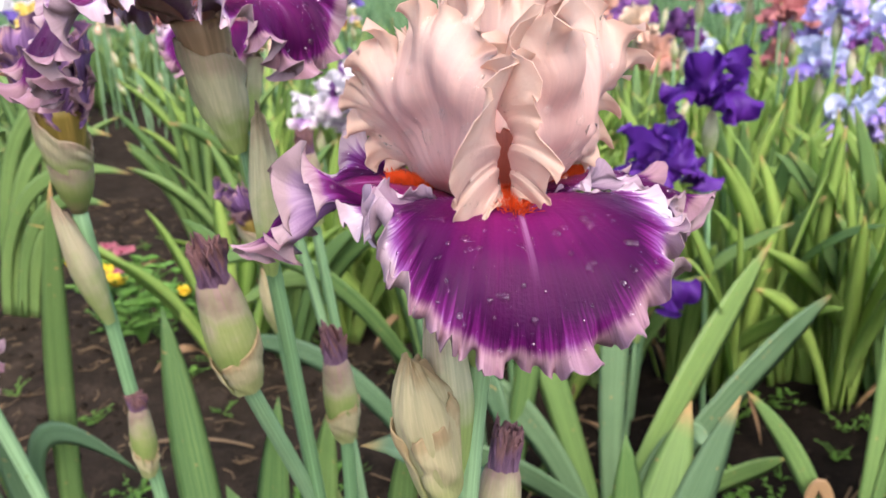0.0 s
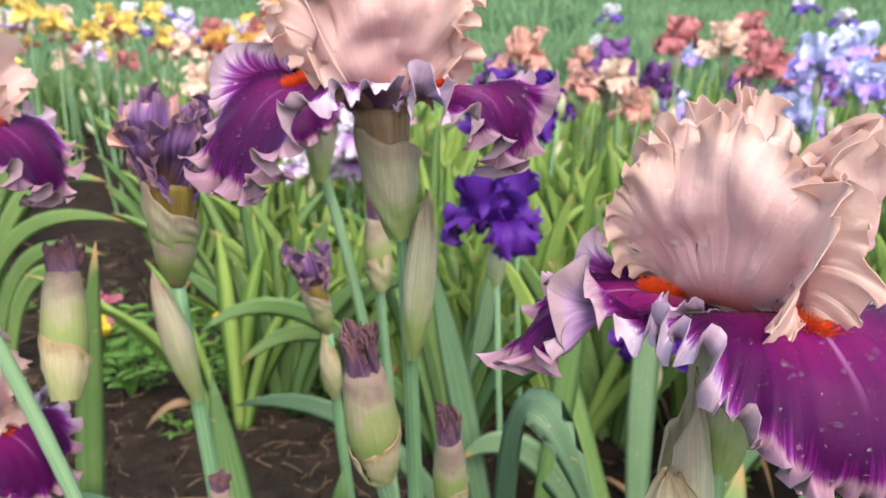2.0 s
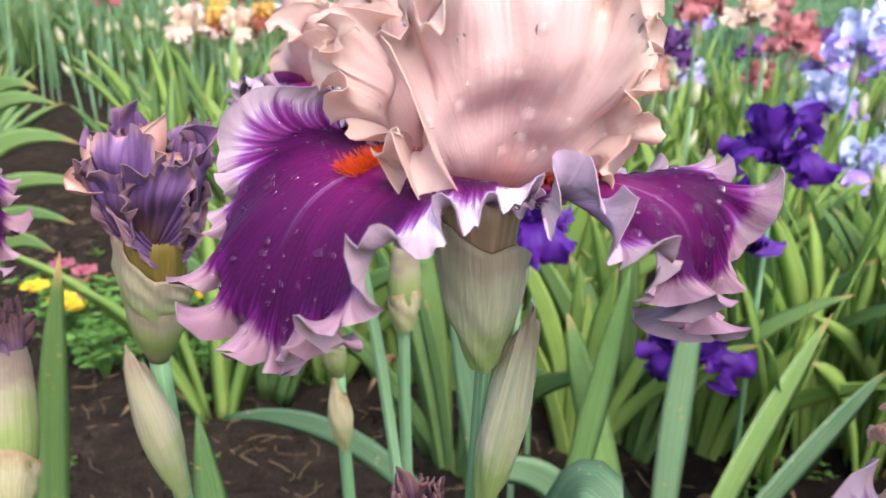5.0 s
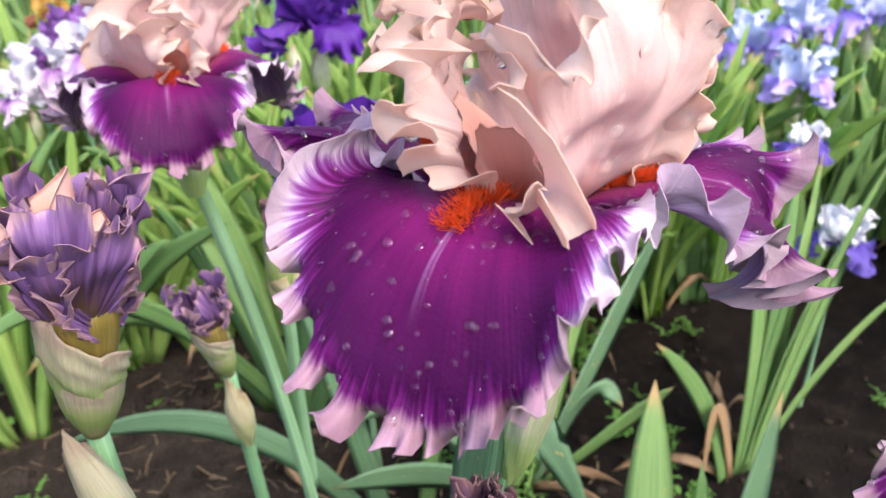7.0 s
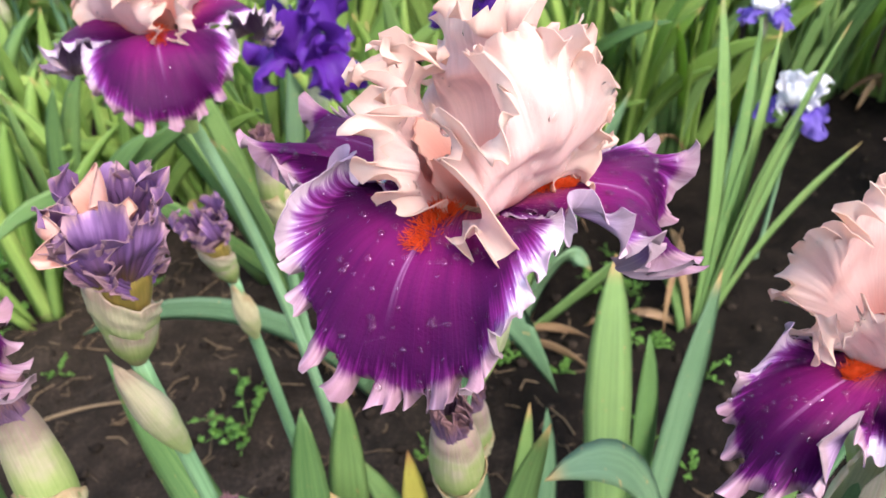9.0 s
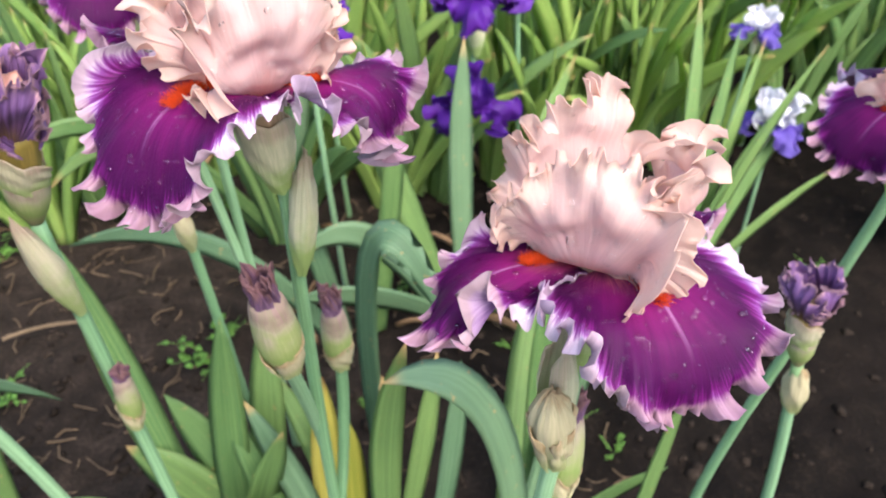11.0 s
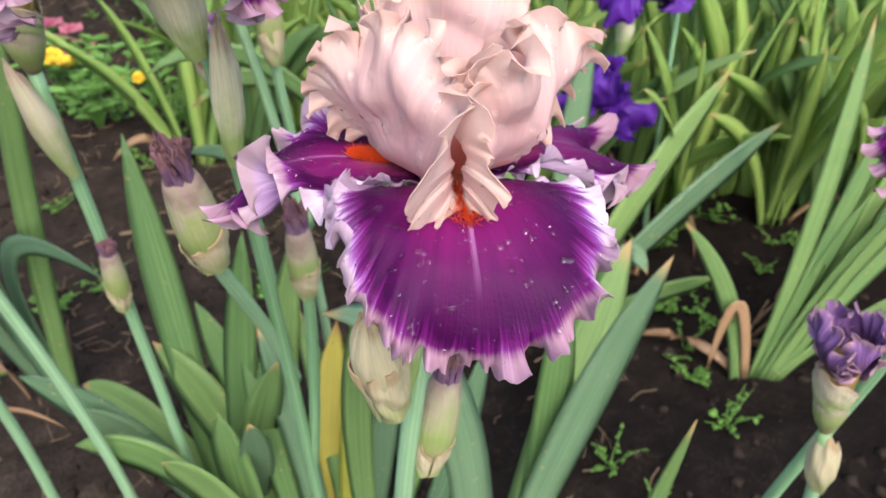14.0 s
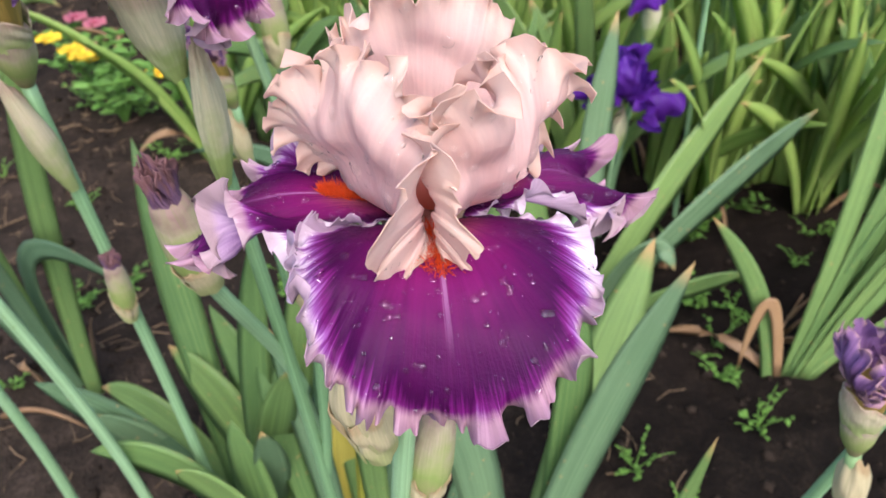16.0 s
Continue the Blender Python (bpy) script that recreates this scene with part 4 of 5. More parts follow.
WILT_TUBE = leaf_material("wilted tube", rgb(120, 104, 50), rgb(150, 124, 66), rgb(110, 80, 70), 0.0)
wilt_s = wilted_iris(61, (-0.20, 0.49, 0.0), (-0.216, 0.468, 0.40), (-0.214, 0.449, 0.533), (-0.206, 0.432, 0.600), 1.0, "wilted iris with shrivelled violet petals and a pink bud")
spathe(wilt_s, 63, (-0.214, 0.460, 0.425), (-0.228, 0.448, 0.510), 0.0085, GREY_SPATHE, 120, 330)
spent_bud(wilt_s, 64, (-0.208, 0.462, 0.315), (-0.206, 0.458, 0.365), 0.008, 0.01)
wilt_2 = wilted_iris(71, (-0.13, 0.64, 0.0), (-0.145, 0.615, 0.30), (-0.155, 0.603, 0.425), (-0.164, 0.592, 0.475), 0.72, "small wilted iris with curled violet petals", False)
spathe(wilt_2, 73, (-0.147, 0.606, 0.345), (-0.152, 0.600, 0.405), 0.008, TAN_SPATHE, 40, 330)
wilt_r = wilted_iris(81, (0.285, 0.336, 0.0), (0.262, 0.331, 0.24), (0.237, 0.330, 0.370), (0.227, 0.331, 0.430), 0.82, "wilted iris with a crumpled violet head and tan bract", False)
spathe(wilt_r, 83, (0.256, 0.331, 0.28), (0.243, 0.329, 0.345), 0.0095, TAN_SPATHE, 40, 330)


# ---- leaves ----
def leaf_clump(base, label, group="iris leaf fans"):
    return thing("iris_leaves", base, label, "leaves", group)


def add_leaf(owner, base, ctrl, tip, width, face, material=None, label="", twist=0.0, n=16, rise=0.15):
    b, c, t = (local(owner, p) for p in (base, ctrl, tip))
    return part("leaf", blade(b, c, t, width, face, n, twist=twist, rise=rise), material or LEAF, owner, label)


def fan_of(rng, owner, count, height, spread, width, material=None, az=None, dead=0):
    """A flat fan of sword leaves rising from one rhizome."""
    o = np.array(owner.location)
    az = rng.uniform(0, 180) if az is None else az
    dirv = np.array((math.cos(radians(az)), math.sin(radians(az)), 0))
    for i in range(count):
        k = (i - (count - 1) / 2) / max(1, (count - 1) / 2)
        h = height * rng.uniform(0.7, 1.05)
        lean = k * spread + rng.normal(0, 0.06)
        jit = np.array((*rng.normal(0, 0.03, 2), 0))
        base = o + dirv * k * 0.02 + np.array((*rng.normal(0, 0.006, 2), -0.01))
        ctrl = base + np.array((0, 0, h * 0.62)) + dirv * lean * h * 0.32 + jit * 0.4
        tip = base + np.array((0, 0, h * (1 - 0.35 * abs(lean)))) + dirv * lean * h + jit
        add_leaf(owner, base, ctrl, tip, width * rng.uniform(0.8, 1.2), az + 90 + rng.normal(0, 25), material, "", rng.normal(0, 20))
    for i in range(dead):
        a = rng.uniform(0, 2 * math.pi)
        v = np.array((math.cos(a), math.sin(a), 0))
        add_leaf(owner, o + v * 0.02, o + v * 0.07 + (0, 0, 0.10), o + v * rng.uniform(0.1, 0.16) + (0, 0, 0.012), 0.014, math.degrees(a), DEAD_LEAF, "curled brown dead leaf", 40)


rng = np.random.default_rng(11)
clump = leaf_clump((-0.41, 0.675, 0.0), "tall green iris leaves rising from bare soil")
add_leaf(clump, (-0.39, 0.66, -0.01), (-0.38, 0.66, 0.24), (-0.337, 0.659, 0.464), 0.024, 290)
add_leaf(clump, (-0.42, 0.68, -0.01), (-0.47, 0.68, 0.24), (-0.47, 0.68, 0.47), 0.026, 280)
add_leaf(clump, (-0.40, 0.675, -0.01), (-0.44, 0.64, 0.33), (-0.29, 0.62, 0.20), 0.024, 250, BLUE_LEAF)
add_leaf(clump, (-0.42, 0.67, -0.01), (-0.46, 0.64, 0.18), (-0.45, 0.60, 0.36), 0.024, 270, BLUE_LEAF)
add_leaf(clump, (-0.41, 0.67, -0.01), (-0.42, 0.64, 0.15), (-0.40, 0.60, 0.30), 0.022, 270, BLUE_LEAF)
clump = leaf_clump((-0.2, 0.53, 0.0), "broad green iris leaf fan beside the stems")
add_leaf(clump, (-0.19, 0.53, -0.01), (-0.22, 0.57, 0.18), (-0.248, 0.627, 0.361), 0.034, 285)
add_leaf(clump, (-0.17, 0.525, -0.01), (-0.16, 0.53, 0.16), (-0.138, 0.547, 0.319), 0.034, 250)
add_leaf(clump, (-0.14, 0.53, -0.01), (-0.125, 0.54, 0.15), (-0.102, 0.564, 0.301), 0.034, 250)
add_leaf(clump, (-0.13, 0.50, -0.01), (-0.18, 0.54, 0.12), (-0.245, 0.575, 0.168), 0.050, 262, LEAF, rise=0.2)
add_leaf(clump, (-0.12, 0.50, -0.01), (-0.15, 0.54, 0.12), (-0.201, 0.584, 0.211), 0.042, 262, LEAF, rise=0.15)
add_leaf(clump, (-0.20, 0.54, -0.01), (-0.27, 0.57, 0.10), (-0.336, 0.593, 0.088), 0.040, 262, LEAF, rise=0.3)
add_leaf(clump, (-0.15, 0.47, -0.01), (-0.20, 0.47, 0.16), (-0.285, 0.468, 0.150), 0.042, 255, LEAF, rise=0.25)
add_leaf(clump, (-0.12, 0.45, -0.01), (-0.17, 0.44, 0.15), (-0.20, 0.435, 0.17), 0.040, 255, LEAF, rise=0.25)
add_leaf(clump, (-0.14, 0.46, -0.01), (-0.15, 0.46, 0.10), (-0.16, 0.47, 0.19), 0.040, 255, rise=0.1)
add_leaf(clump, (-0.21, 0.52, -0.01), (-0.25, 0.51, 0.12), (-0.29, 0.49, 0.17), 0.034, 285, BLUE_LEAF)
add_leaf(clump, (-0.20, 0.52, -0.01), (-0.26, 0.50, 0.16), (-0.33, 0.50, 0.20), 0.034, 285, BLUE_LEAF)
add_leaf(clump, (-0.17, 0.53, -0.01), (-0.14, 0.50, 0.14), (-0.11, 0.49, 0.23), 0.034, 285)
add_leaf(clump, (-0.16, 0.52, -0.01), (-0.13, 0.47, 0.12), (-0.13, 0.45, 0.20), 0.030, 285, BLUE_LEAF)
clump = leaf_clump((-0.06, 0.47, 0.0), "green and yellowing iris leaves at the stems' foot")
add_leaf(clump, (-0.03, 0.44, -0.01), (-0.055, 0.43, 0.24), (-0.026, 0.400, 0.390), 0.026, 250)
add_leaf(clump, (-0.08, 0.48, -0.01), (-0.08, 0.50, 0.12), (-0.066, 0.537, 0.232), 0.034, 285, YELLOW_LEAF, "yellowing leaf")
add_leaf(clump, (-0.06, 0.48, -0.01), (-0.055, 0.50, 0.10), (-0.05, 0.51, 0.19), 0.026, 285, YELLOW_LEAF, "yellowing leaf")
for k in range(6):
    add_leaf(clump, (-0.10 + 0.02 * k, 0.47 + rng.normal(0, 0.02), -0.01), (-0.13 + 0.035 * k, 0.49, 0.12), (-0.18 + 0.055 * k + rng.normal(0, 0.02), 0.52 + rng.normal(0, 0.03), 0.23 + rng.normal(0, 0.03)), 0.026, 280, BLUE_LEAF if k % 2 else LEAF)
clump = leaf_clump((0.08, 0.44, 0.0), "broad bluish green iris leaves below the blooms")
add_leaf(clump, (0.10, 0.47, -0.01), (0.14, 0.54, 0.12), (0.202, 0.620, 0.262), 0.050, 252)
add_leaf(clump, (0.05, 0.36, -0.01), (0.06, 0.36, 0.42), (-0.052, 0.368, 0.394), 0.036, 295, BLUE_LEAF, rise=2.2)
add_leaf(clump, (-0.01, 0.56, -0.01), (-0.04, 0.56, 0.56), (0.041, 0.486, 0.290), 0.034, 208, BLUE_LEAF, rise=1.5)
add_leaf(clump, (0.16, 0.37, -0.01), (0.165, 0.365, 0.16), (0.181, 0.361, 0.312), 0.012, 240)
add_leaf(clump, (0.08, 0.42, -0.01), (0.12, 0.44, 0.22), (0.189, 0.483, 0.349), 0.034, 270, BLUE_LEAF)
add_leaf(clump, (0.09, 0.44, -0.01), (0.16, 0.42, 0.1), (0.22, 0.40, 0.14), 0.028, 280)
add_leaf(clump, (0.10, 0.45, -0.01), (0.12, 0.46, 0.2), (0.11, 0.47, 0.33), 0.032, 280)
clump = leaf_clump((0.21, 0.80, 0.0), "broad green iris leaf fan leaning over soil")
add_leaf(clump, (0.18, 0.78, -0.01), (0.26, 0.84, 0.15), (0.388, 0.934, 0.291), 0.044, 290)
add_leaf(clump, (0.20, 0.80, -0.01), (0.33, 0.84, 0.16), (0.47, 0.93, 0.22), 0.04, 290, BLUE_LEAF)
add_leaf(clump, (0.18, 0.80, -0.01), (0.17, 0.82, 0.2), (0.19, 0.85, 0.38), 0.036, 280, BLUE_LEAF)
add_leaf(clump, (0.16, 0.80, -0.01), (0.1, 0.82, 0.2), (0.06, 0.85, 0.33), 0.036, 280)
add_leaf(clump, (0.15, 0.80, -0.01), (0.05, 0.80, 0.24), (-0.03, 0.80, 0.16), 0.036, 270, BLUE_LEAF)
add_leaf(clump, (0.16, 0.79, -0.01), (0.06, 0.76, 0.12), (-0.06, 0.76, 0.13), 0.034, 250, BLUE_LEAF)
add_leaf(clump, (0.20, 0.79, -0.01), (0.30, 0.76, 0.08), (0.36, 0.76, 0.10), 0.03, 290)
add_leaf(clump, (0.19, 0.79, -0.01), (0.24, 0.76, 0.20), (0.27, 0.74, 0.12), 0.03, 290, BLUE_LEAF)
clump = leaf_clump((0.41, 0.69, 0.0), "fan of narrow green iris leaves with browned edges")
for x, y, z, w in ((0.29, 0.72, 0.21, 0.022), (0.50, 0.76, 0.38, 0.024), (0.56, 0.78, 0.35, 0.024), (0.45, 0.78, 0.42, 0.024), (0.62, 0.75, 0.27, 0.022), (0.66, 0.70, 0.19, 0.022), (0.53, 0.70, 0.30, 0.022), (0.60, 0.72, 0.36, 0.022), (0.48, 0.72, 0.25, 0.020)):
    add_leaf(clump, (0.41 + (x - 0.45) * 0.12, 0.69, -0.01), (0.42 + (x - 0.43) * 0.35, 0.70, z * 0.6), (x, y, z), w, 285 + rng.normal(0, 12))
add_leaf(clump, (0.40, 0.69, 0.0), (0.355, 0.70, 0.22), (0.345, 0.68, 0.02), 0.016, 280, DEAD_LEAF, "curled brown dead leaf")
clump = leaf_clump((0.02, 0.80, 0.0), "long arching iris leaves lying out over soil")
add_leaf(clump, (0.0, 0.80, -0.01), (-0.11, 0.79, 0.28), (-0.28, 0.834, 0.217), 0.026, 280, BLUE_LEAF)
add_leaf(clump, (0.05, 0.80, -0.01), (0.08, 0.80, 0.2), (0.10, 0.80, 0.40), 0.032, 285)
add_leaf(clump, (0.01, 0.81, -0.01), (-0.02, 0.82, 0.2), (-0.06, 0.84, 0.38), 0.032, 285, BLUE_LEAF)
clump = leaf_clump((-0.03, 1.06, 0.0), "long arching yellow-green iris leaves lying over soil")
add_leaf(clump, (-0.03, 1.06, -0.01), (-0.21, 1.06, 0.34), (-0.353, 1.0, 0.235), 0.028, 260)
add_leaf(clump, (-0.05, 1.08, -0.01), (-0.17, 1.08, 0.30), (-0.324, 1.069, 0.151), 0.030, 260)
add_leaf(clump, (-0.03, 1.07, -0.01), (-0.04, 1.08, 0.2), (-0.09, 1.10, 0.36), 0.03, 280)
add_leaf(clump, (-0.01, 1.06, -0.01), (0.02, 1.06, 0.2), (0.06, 1.08, 0.38), 0.03, 280, BLUE_LEAF)
clump = leaf_clump((-0.86, 1.40, 0.0), "fan of arching yellow-green iris leaves beside bare soil")
for k, (x, y, z) in enumerate(((-0.52, 1.27, 0.31), (-0.58, 1.31, 0.42), (-0.55, 1.29, 0.37), (-0.56, 1.26, 0.26), (-0.61, 1.32, 0.44), (-0.59, 1.25, 0.22))):
    add_leaf(clump, (-0.86 + 0.01 * k, 1.40, -0.01), (-0.80 + 0.01 * k, 1.37, z * 1.15), (x, y, z), 0.028 + 0.002 * (k % 3), 265 + rng.normal(0, 10), LEAF)


# ---- ground ----
def ground_height(x, y):
    near = np.exp(-((np.hypot(x, y - 1.0) / 3.0) ** 2))
    h = np.zeros_like(x)
    rng = np.random.default_rng(5)
    for f, a in ((6, 0.010), (14, 0.006), (33, 0.005), (70, 0.0035), (130, 0.0022)):
        for _ in range(3):
            t, p, q = rng.uniform(0, np.pi), rng.uniform(0, 6.28, 2)[0], rng.uniform(0, 6.28)
            h += a * 0.6 * np.sin(f * (x * np.cos(t) + y * np.sin(t)) + p + 1.3 * np.sin(0.37 * f * (y * np.cos(t) - x * np.sin(t)) + q))
    return h * near


def warp(n, reach, near):
    s = np.linspace(-1, 1, n)
    k = math.asinh(reach / near)
    return near * np.sinh(s * k)


gx, gy = warp(300, 400.0, 0.35), warp(340, 400.0, 0.35) + 0.75
X, Y = np.meshgrid(gx, gy, indexing="ij")
Z = ground_height(X, Y)
soil = Nodes("soil and meadow floor")
pos = soil.coords()
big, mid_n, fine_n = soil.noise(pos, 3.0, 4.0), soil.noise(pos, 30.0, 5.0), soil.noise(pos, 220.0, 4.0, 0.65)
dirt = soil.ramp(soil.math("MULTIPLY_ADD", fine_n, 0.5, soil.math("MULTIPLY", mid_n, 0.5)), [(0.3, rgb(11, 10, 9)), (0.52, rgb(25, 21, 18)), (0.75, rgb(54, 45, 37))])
# dry: the lighter soil tone, outside the painted shade
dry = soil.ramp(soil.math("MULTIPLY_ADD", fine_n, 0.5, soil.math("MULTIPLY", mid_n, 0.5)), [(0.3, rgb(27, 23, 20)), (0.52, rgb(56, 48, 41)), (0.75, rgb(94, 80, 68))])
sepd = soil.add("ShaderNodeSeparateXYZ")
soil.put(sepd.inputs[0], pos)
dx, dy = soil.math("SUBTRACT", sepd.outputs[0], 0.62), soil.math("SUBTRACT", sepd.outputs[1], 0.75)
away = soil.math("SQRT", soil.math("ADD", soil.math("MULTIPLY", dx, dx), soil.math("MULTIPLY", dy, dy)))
shade_dist = soil.math("ADD", away, soil.math("MULTIPLY", soil.noise(pos, 2.6, 4.0), 0.9))
dirt = soil.mix(soil.span(shade_dist, 1.3, 0.85), dry, dirt)  # a dark patch on the right: shade painted into the soil colour
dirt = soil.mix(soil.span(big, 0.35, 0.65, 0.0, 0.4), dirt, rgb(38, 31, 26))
grass = soil.ramp(soil.math("MULTIPLY_ADD", soil.noise(pos, 9.0, 6.0, 0.75), 0.6, soil.math("MULTIPLY", soil.noise(pos, 0.7, 4.0), 0.4)), [(0.34, rgb(52, 82, 54)), (0.5, rgb(86, 120, 82)), (0.66, rgb(122, 152, 108))])
sepg = soil.add("ShaderNodeSeparateXYZ")
soil.put(sepg.inputs[0], pos)
edge_y = soil.math("ADD", sepg.outputs[1], soil.math("MULTIPLY", big, 1.2))
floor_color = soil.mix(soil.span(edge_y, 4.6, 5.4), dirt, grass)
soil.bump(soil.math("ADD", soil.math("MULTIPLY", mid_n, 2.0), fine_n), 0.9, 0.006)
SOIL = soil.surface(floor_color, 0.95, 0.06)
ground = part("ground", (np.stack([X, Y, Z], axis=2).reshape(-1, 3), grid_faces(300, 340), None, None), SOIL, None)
tagged(ground, "dark crumbly garden soil running out into green meadow", "ground", kind="structure")

# ---- background irises ----
VARIETY = {
    "violet": ([(0.0, rgb(52, 20, 84)), (0.4, rgb(70, 20, 118)), (1.0, rgb(88, 36, 140))], [(0.0, rgb(66, 26, 108)), (1.0, rgb(88, 40, 146))], "deep violet bearded iris with ruffled petals"),
    "lilac": ([(0.0, rgb(150, 110, 200)), (0.5, rgb(164, 130, 224)), (1.0, rgb(190, 170, 236))], [(0.0, rgb(190, 190, 232)), (1.0, rgb(216, 222, 246))], "pale blue and lilac bearded iris"),
    "rose": ([(0.0, rgb(150, 80, 90)), (0.5, rgb(176, 104, 108)), (1.0, rgb(190, 124, 124))], [(0.0, rgb(176, 100, 104)), (1.0, rgb(200, 134, 132))], "dusty rose bearded iris"),
    "salmon": ([(0.0, rgb(190, 124, 104)), (0.5, rgb(206, 144, 128)), (1.0, rgb(216, 164, 148))], [(0.0, rgb(206, 150, 130)), (1.0, rgb(222, 176, 160))], "salmon pink bearded iris"),
    "plum": ([(0.0, rgb(70, 30, 80)), (0.5, rgb(100, 46, 116)), (1.0, rgb(120, 66, 134))], [(0.0, rgb(120, 70, 140)), (1.0, rgb(146, 96, 166))], "plum purple bearded iris"),
    "white": ([(0.0, rgb(70, 50, 120)), (0.5, rgb(84, 62, 150)), (1.0, rgb(110, 90, 170))], [(0.0, rgb(224, 222, 226)), (1.0, rgb(240, 238, 240))], "white iris with dark violet falls"),
    "amber": ([(0.0, rgb(110, 50, 44)), (0.5, rgb(126, 58, 50)), (1.0, rgb(160, 96, 66))], [(0.0, rgb(208, 150, 70)), (1.0, rgb(230, 184, 100))], "amber iris with maroon falls"),
    "yellow": ([(0.0, rgb(206, 166, 60)), (0.5, rgb(228, 192, 84)), (1.0, rgb(238, 212, 120))], [(0.0, rgb(228, 194, 84)), (1.0, rgb(240, 218, 126))], "bright yellow bearded iris"),
    "peach": ([(0.0, rgb(200, 150, 130)), (0.5, rgb(224, 184, 160)), (1.0, rgb(232, 204, 184))], [(0.0, rgb(224, 190, 160)), (1.0, rgb(236, 212, 190))], "cream peach bearded iris"),
    "lavender": ([(0.0, rgb(110, 60, 130)), (0.5, rgb(140, 80, 150)), (0.9, rgb(216, 190, 216)), (1.0, rgb(230, 214, 226))], [(0.0, rgb(222, 210, 226)), (1.0, rgb(236, 230, 238))], "white and mauve bearded iris"),
}
TEMPLATE = {}


def distant_iris(kind, at, turn, size=1.0):
    """at: the heart of the bloom. One of each kind is built, the others are copies."""
    key = (kind, int(turn) % 3)
    x, y, z = at
    if key not in TEMPLATE:
        fall, stand, label = VARIETY[kind]
        mats = [petal_material(kind + " fall", fall, 0.2, thin=0.15), None, petal_material(kind + " standard", stand, 0.14, thin=0.2)] if not any(k[0] == kind for k in TEMPLATE) else TEMPLATE[[k for k in TEMPLATE if k[0] == kind][0]][1]
        mats[1] = mats[0]
        seed = 900 + sorted(VARIETY).index(kind) * 7 + key[1]
        rng = np.random.default_rng(seed)
        ob = thing("iris", (0, 0, 0), label, "iris flower", kind + " irises")
        part("stem", tube(bend([(0.03, 0.02, -0.62), (0.02, 0.0, -0.3), (0, 0, -0.03)], 8), np.linspace(0.0045, 0.0036, 8), 6), STEM, ob)
        part("spathe", valve(rng, (0, 0, -0.08), (0, 0, -0.012), 0.011, rng.uniform(0, 360), 320, nu=12, nv=8), SPATHE, ob, "papery pale green spathe")
        bloom(ob, seed, (0, 0, 0), [dict(az=120 * i + rng.uniform(-14, 14), mid=GENERIC_FALL, reach=round_blade(0.031, 0.082), big=(30, 2.2, 0.25), frill=(75, 7, 0.68), fine=(36, 16, 0.78), turn=((-1, 0), (0, -30), (1, 0)), cup=-4.0) for i in range(3)],
              [dict(az=60 + 120 * i + rng.uniform(-14, 14), mid=GENERIC_STD, reach=round_blade(0.030, 0.070, 2.3, 80), big=(40, 2.2, 0.2), frill=(70, 7, 0.62), fine=(36, 15, 0.74), turn=((-1, -60), (0, -20), (1, -60)), cup=5.0, flare=(0.010, 0.010), crumple=0.15) for i in range(3)], style=0, detail=0.34, drop_count=0, mats=mats, beards=False)
        TEMPLATE[key] = (ob, mats)
        ob.matrix_basis = Matrix.LocRotScale((x, y, z), Euler((0, 0, radians(turn))), (size,) * 3)
        return ob
    ob = copy_thing(TEMPLATE[key][0], Matrix.Translation((x, y, z)) @ Euler((0, 0, radians(turn))).to_matrix().to_4x4())
    ob.scale = (size,) * 3
    return ob


def furrow(x, y):
    """The strip of bare soil between the two left-hand beds."""
    return abs(x + 0.66 + 0.355 * (y - 1.42)) < 0.19 and y < 3.5


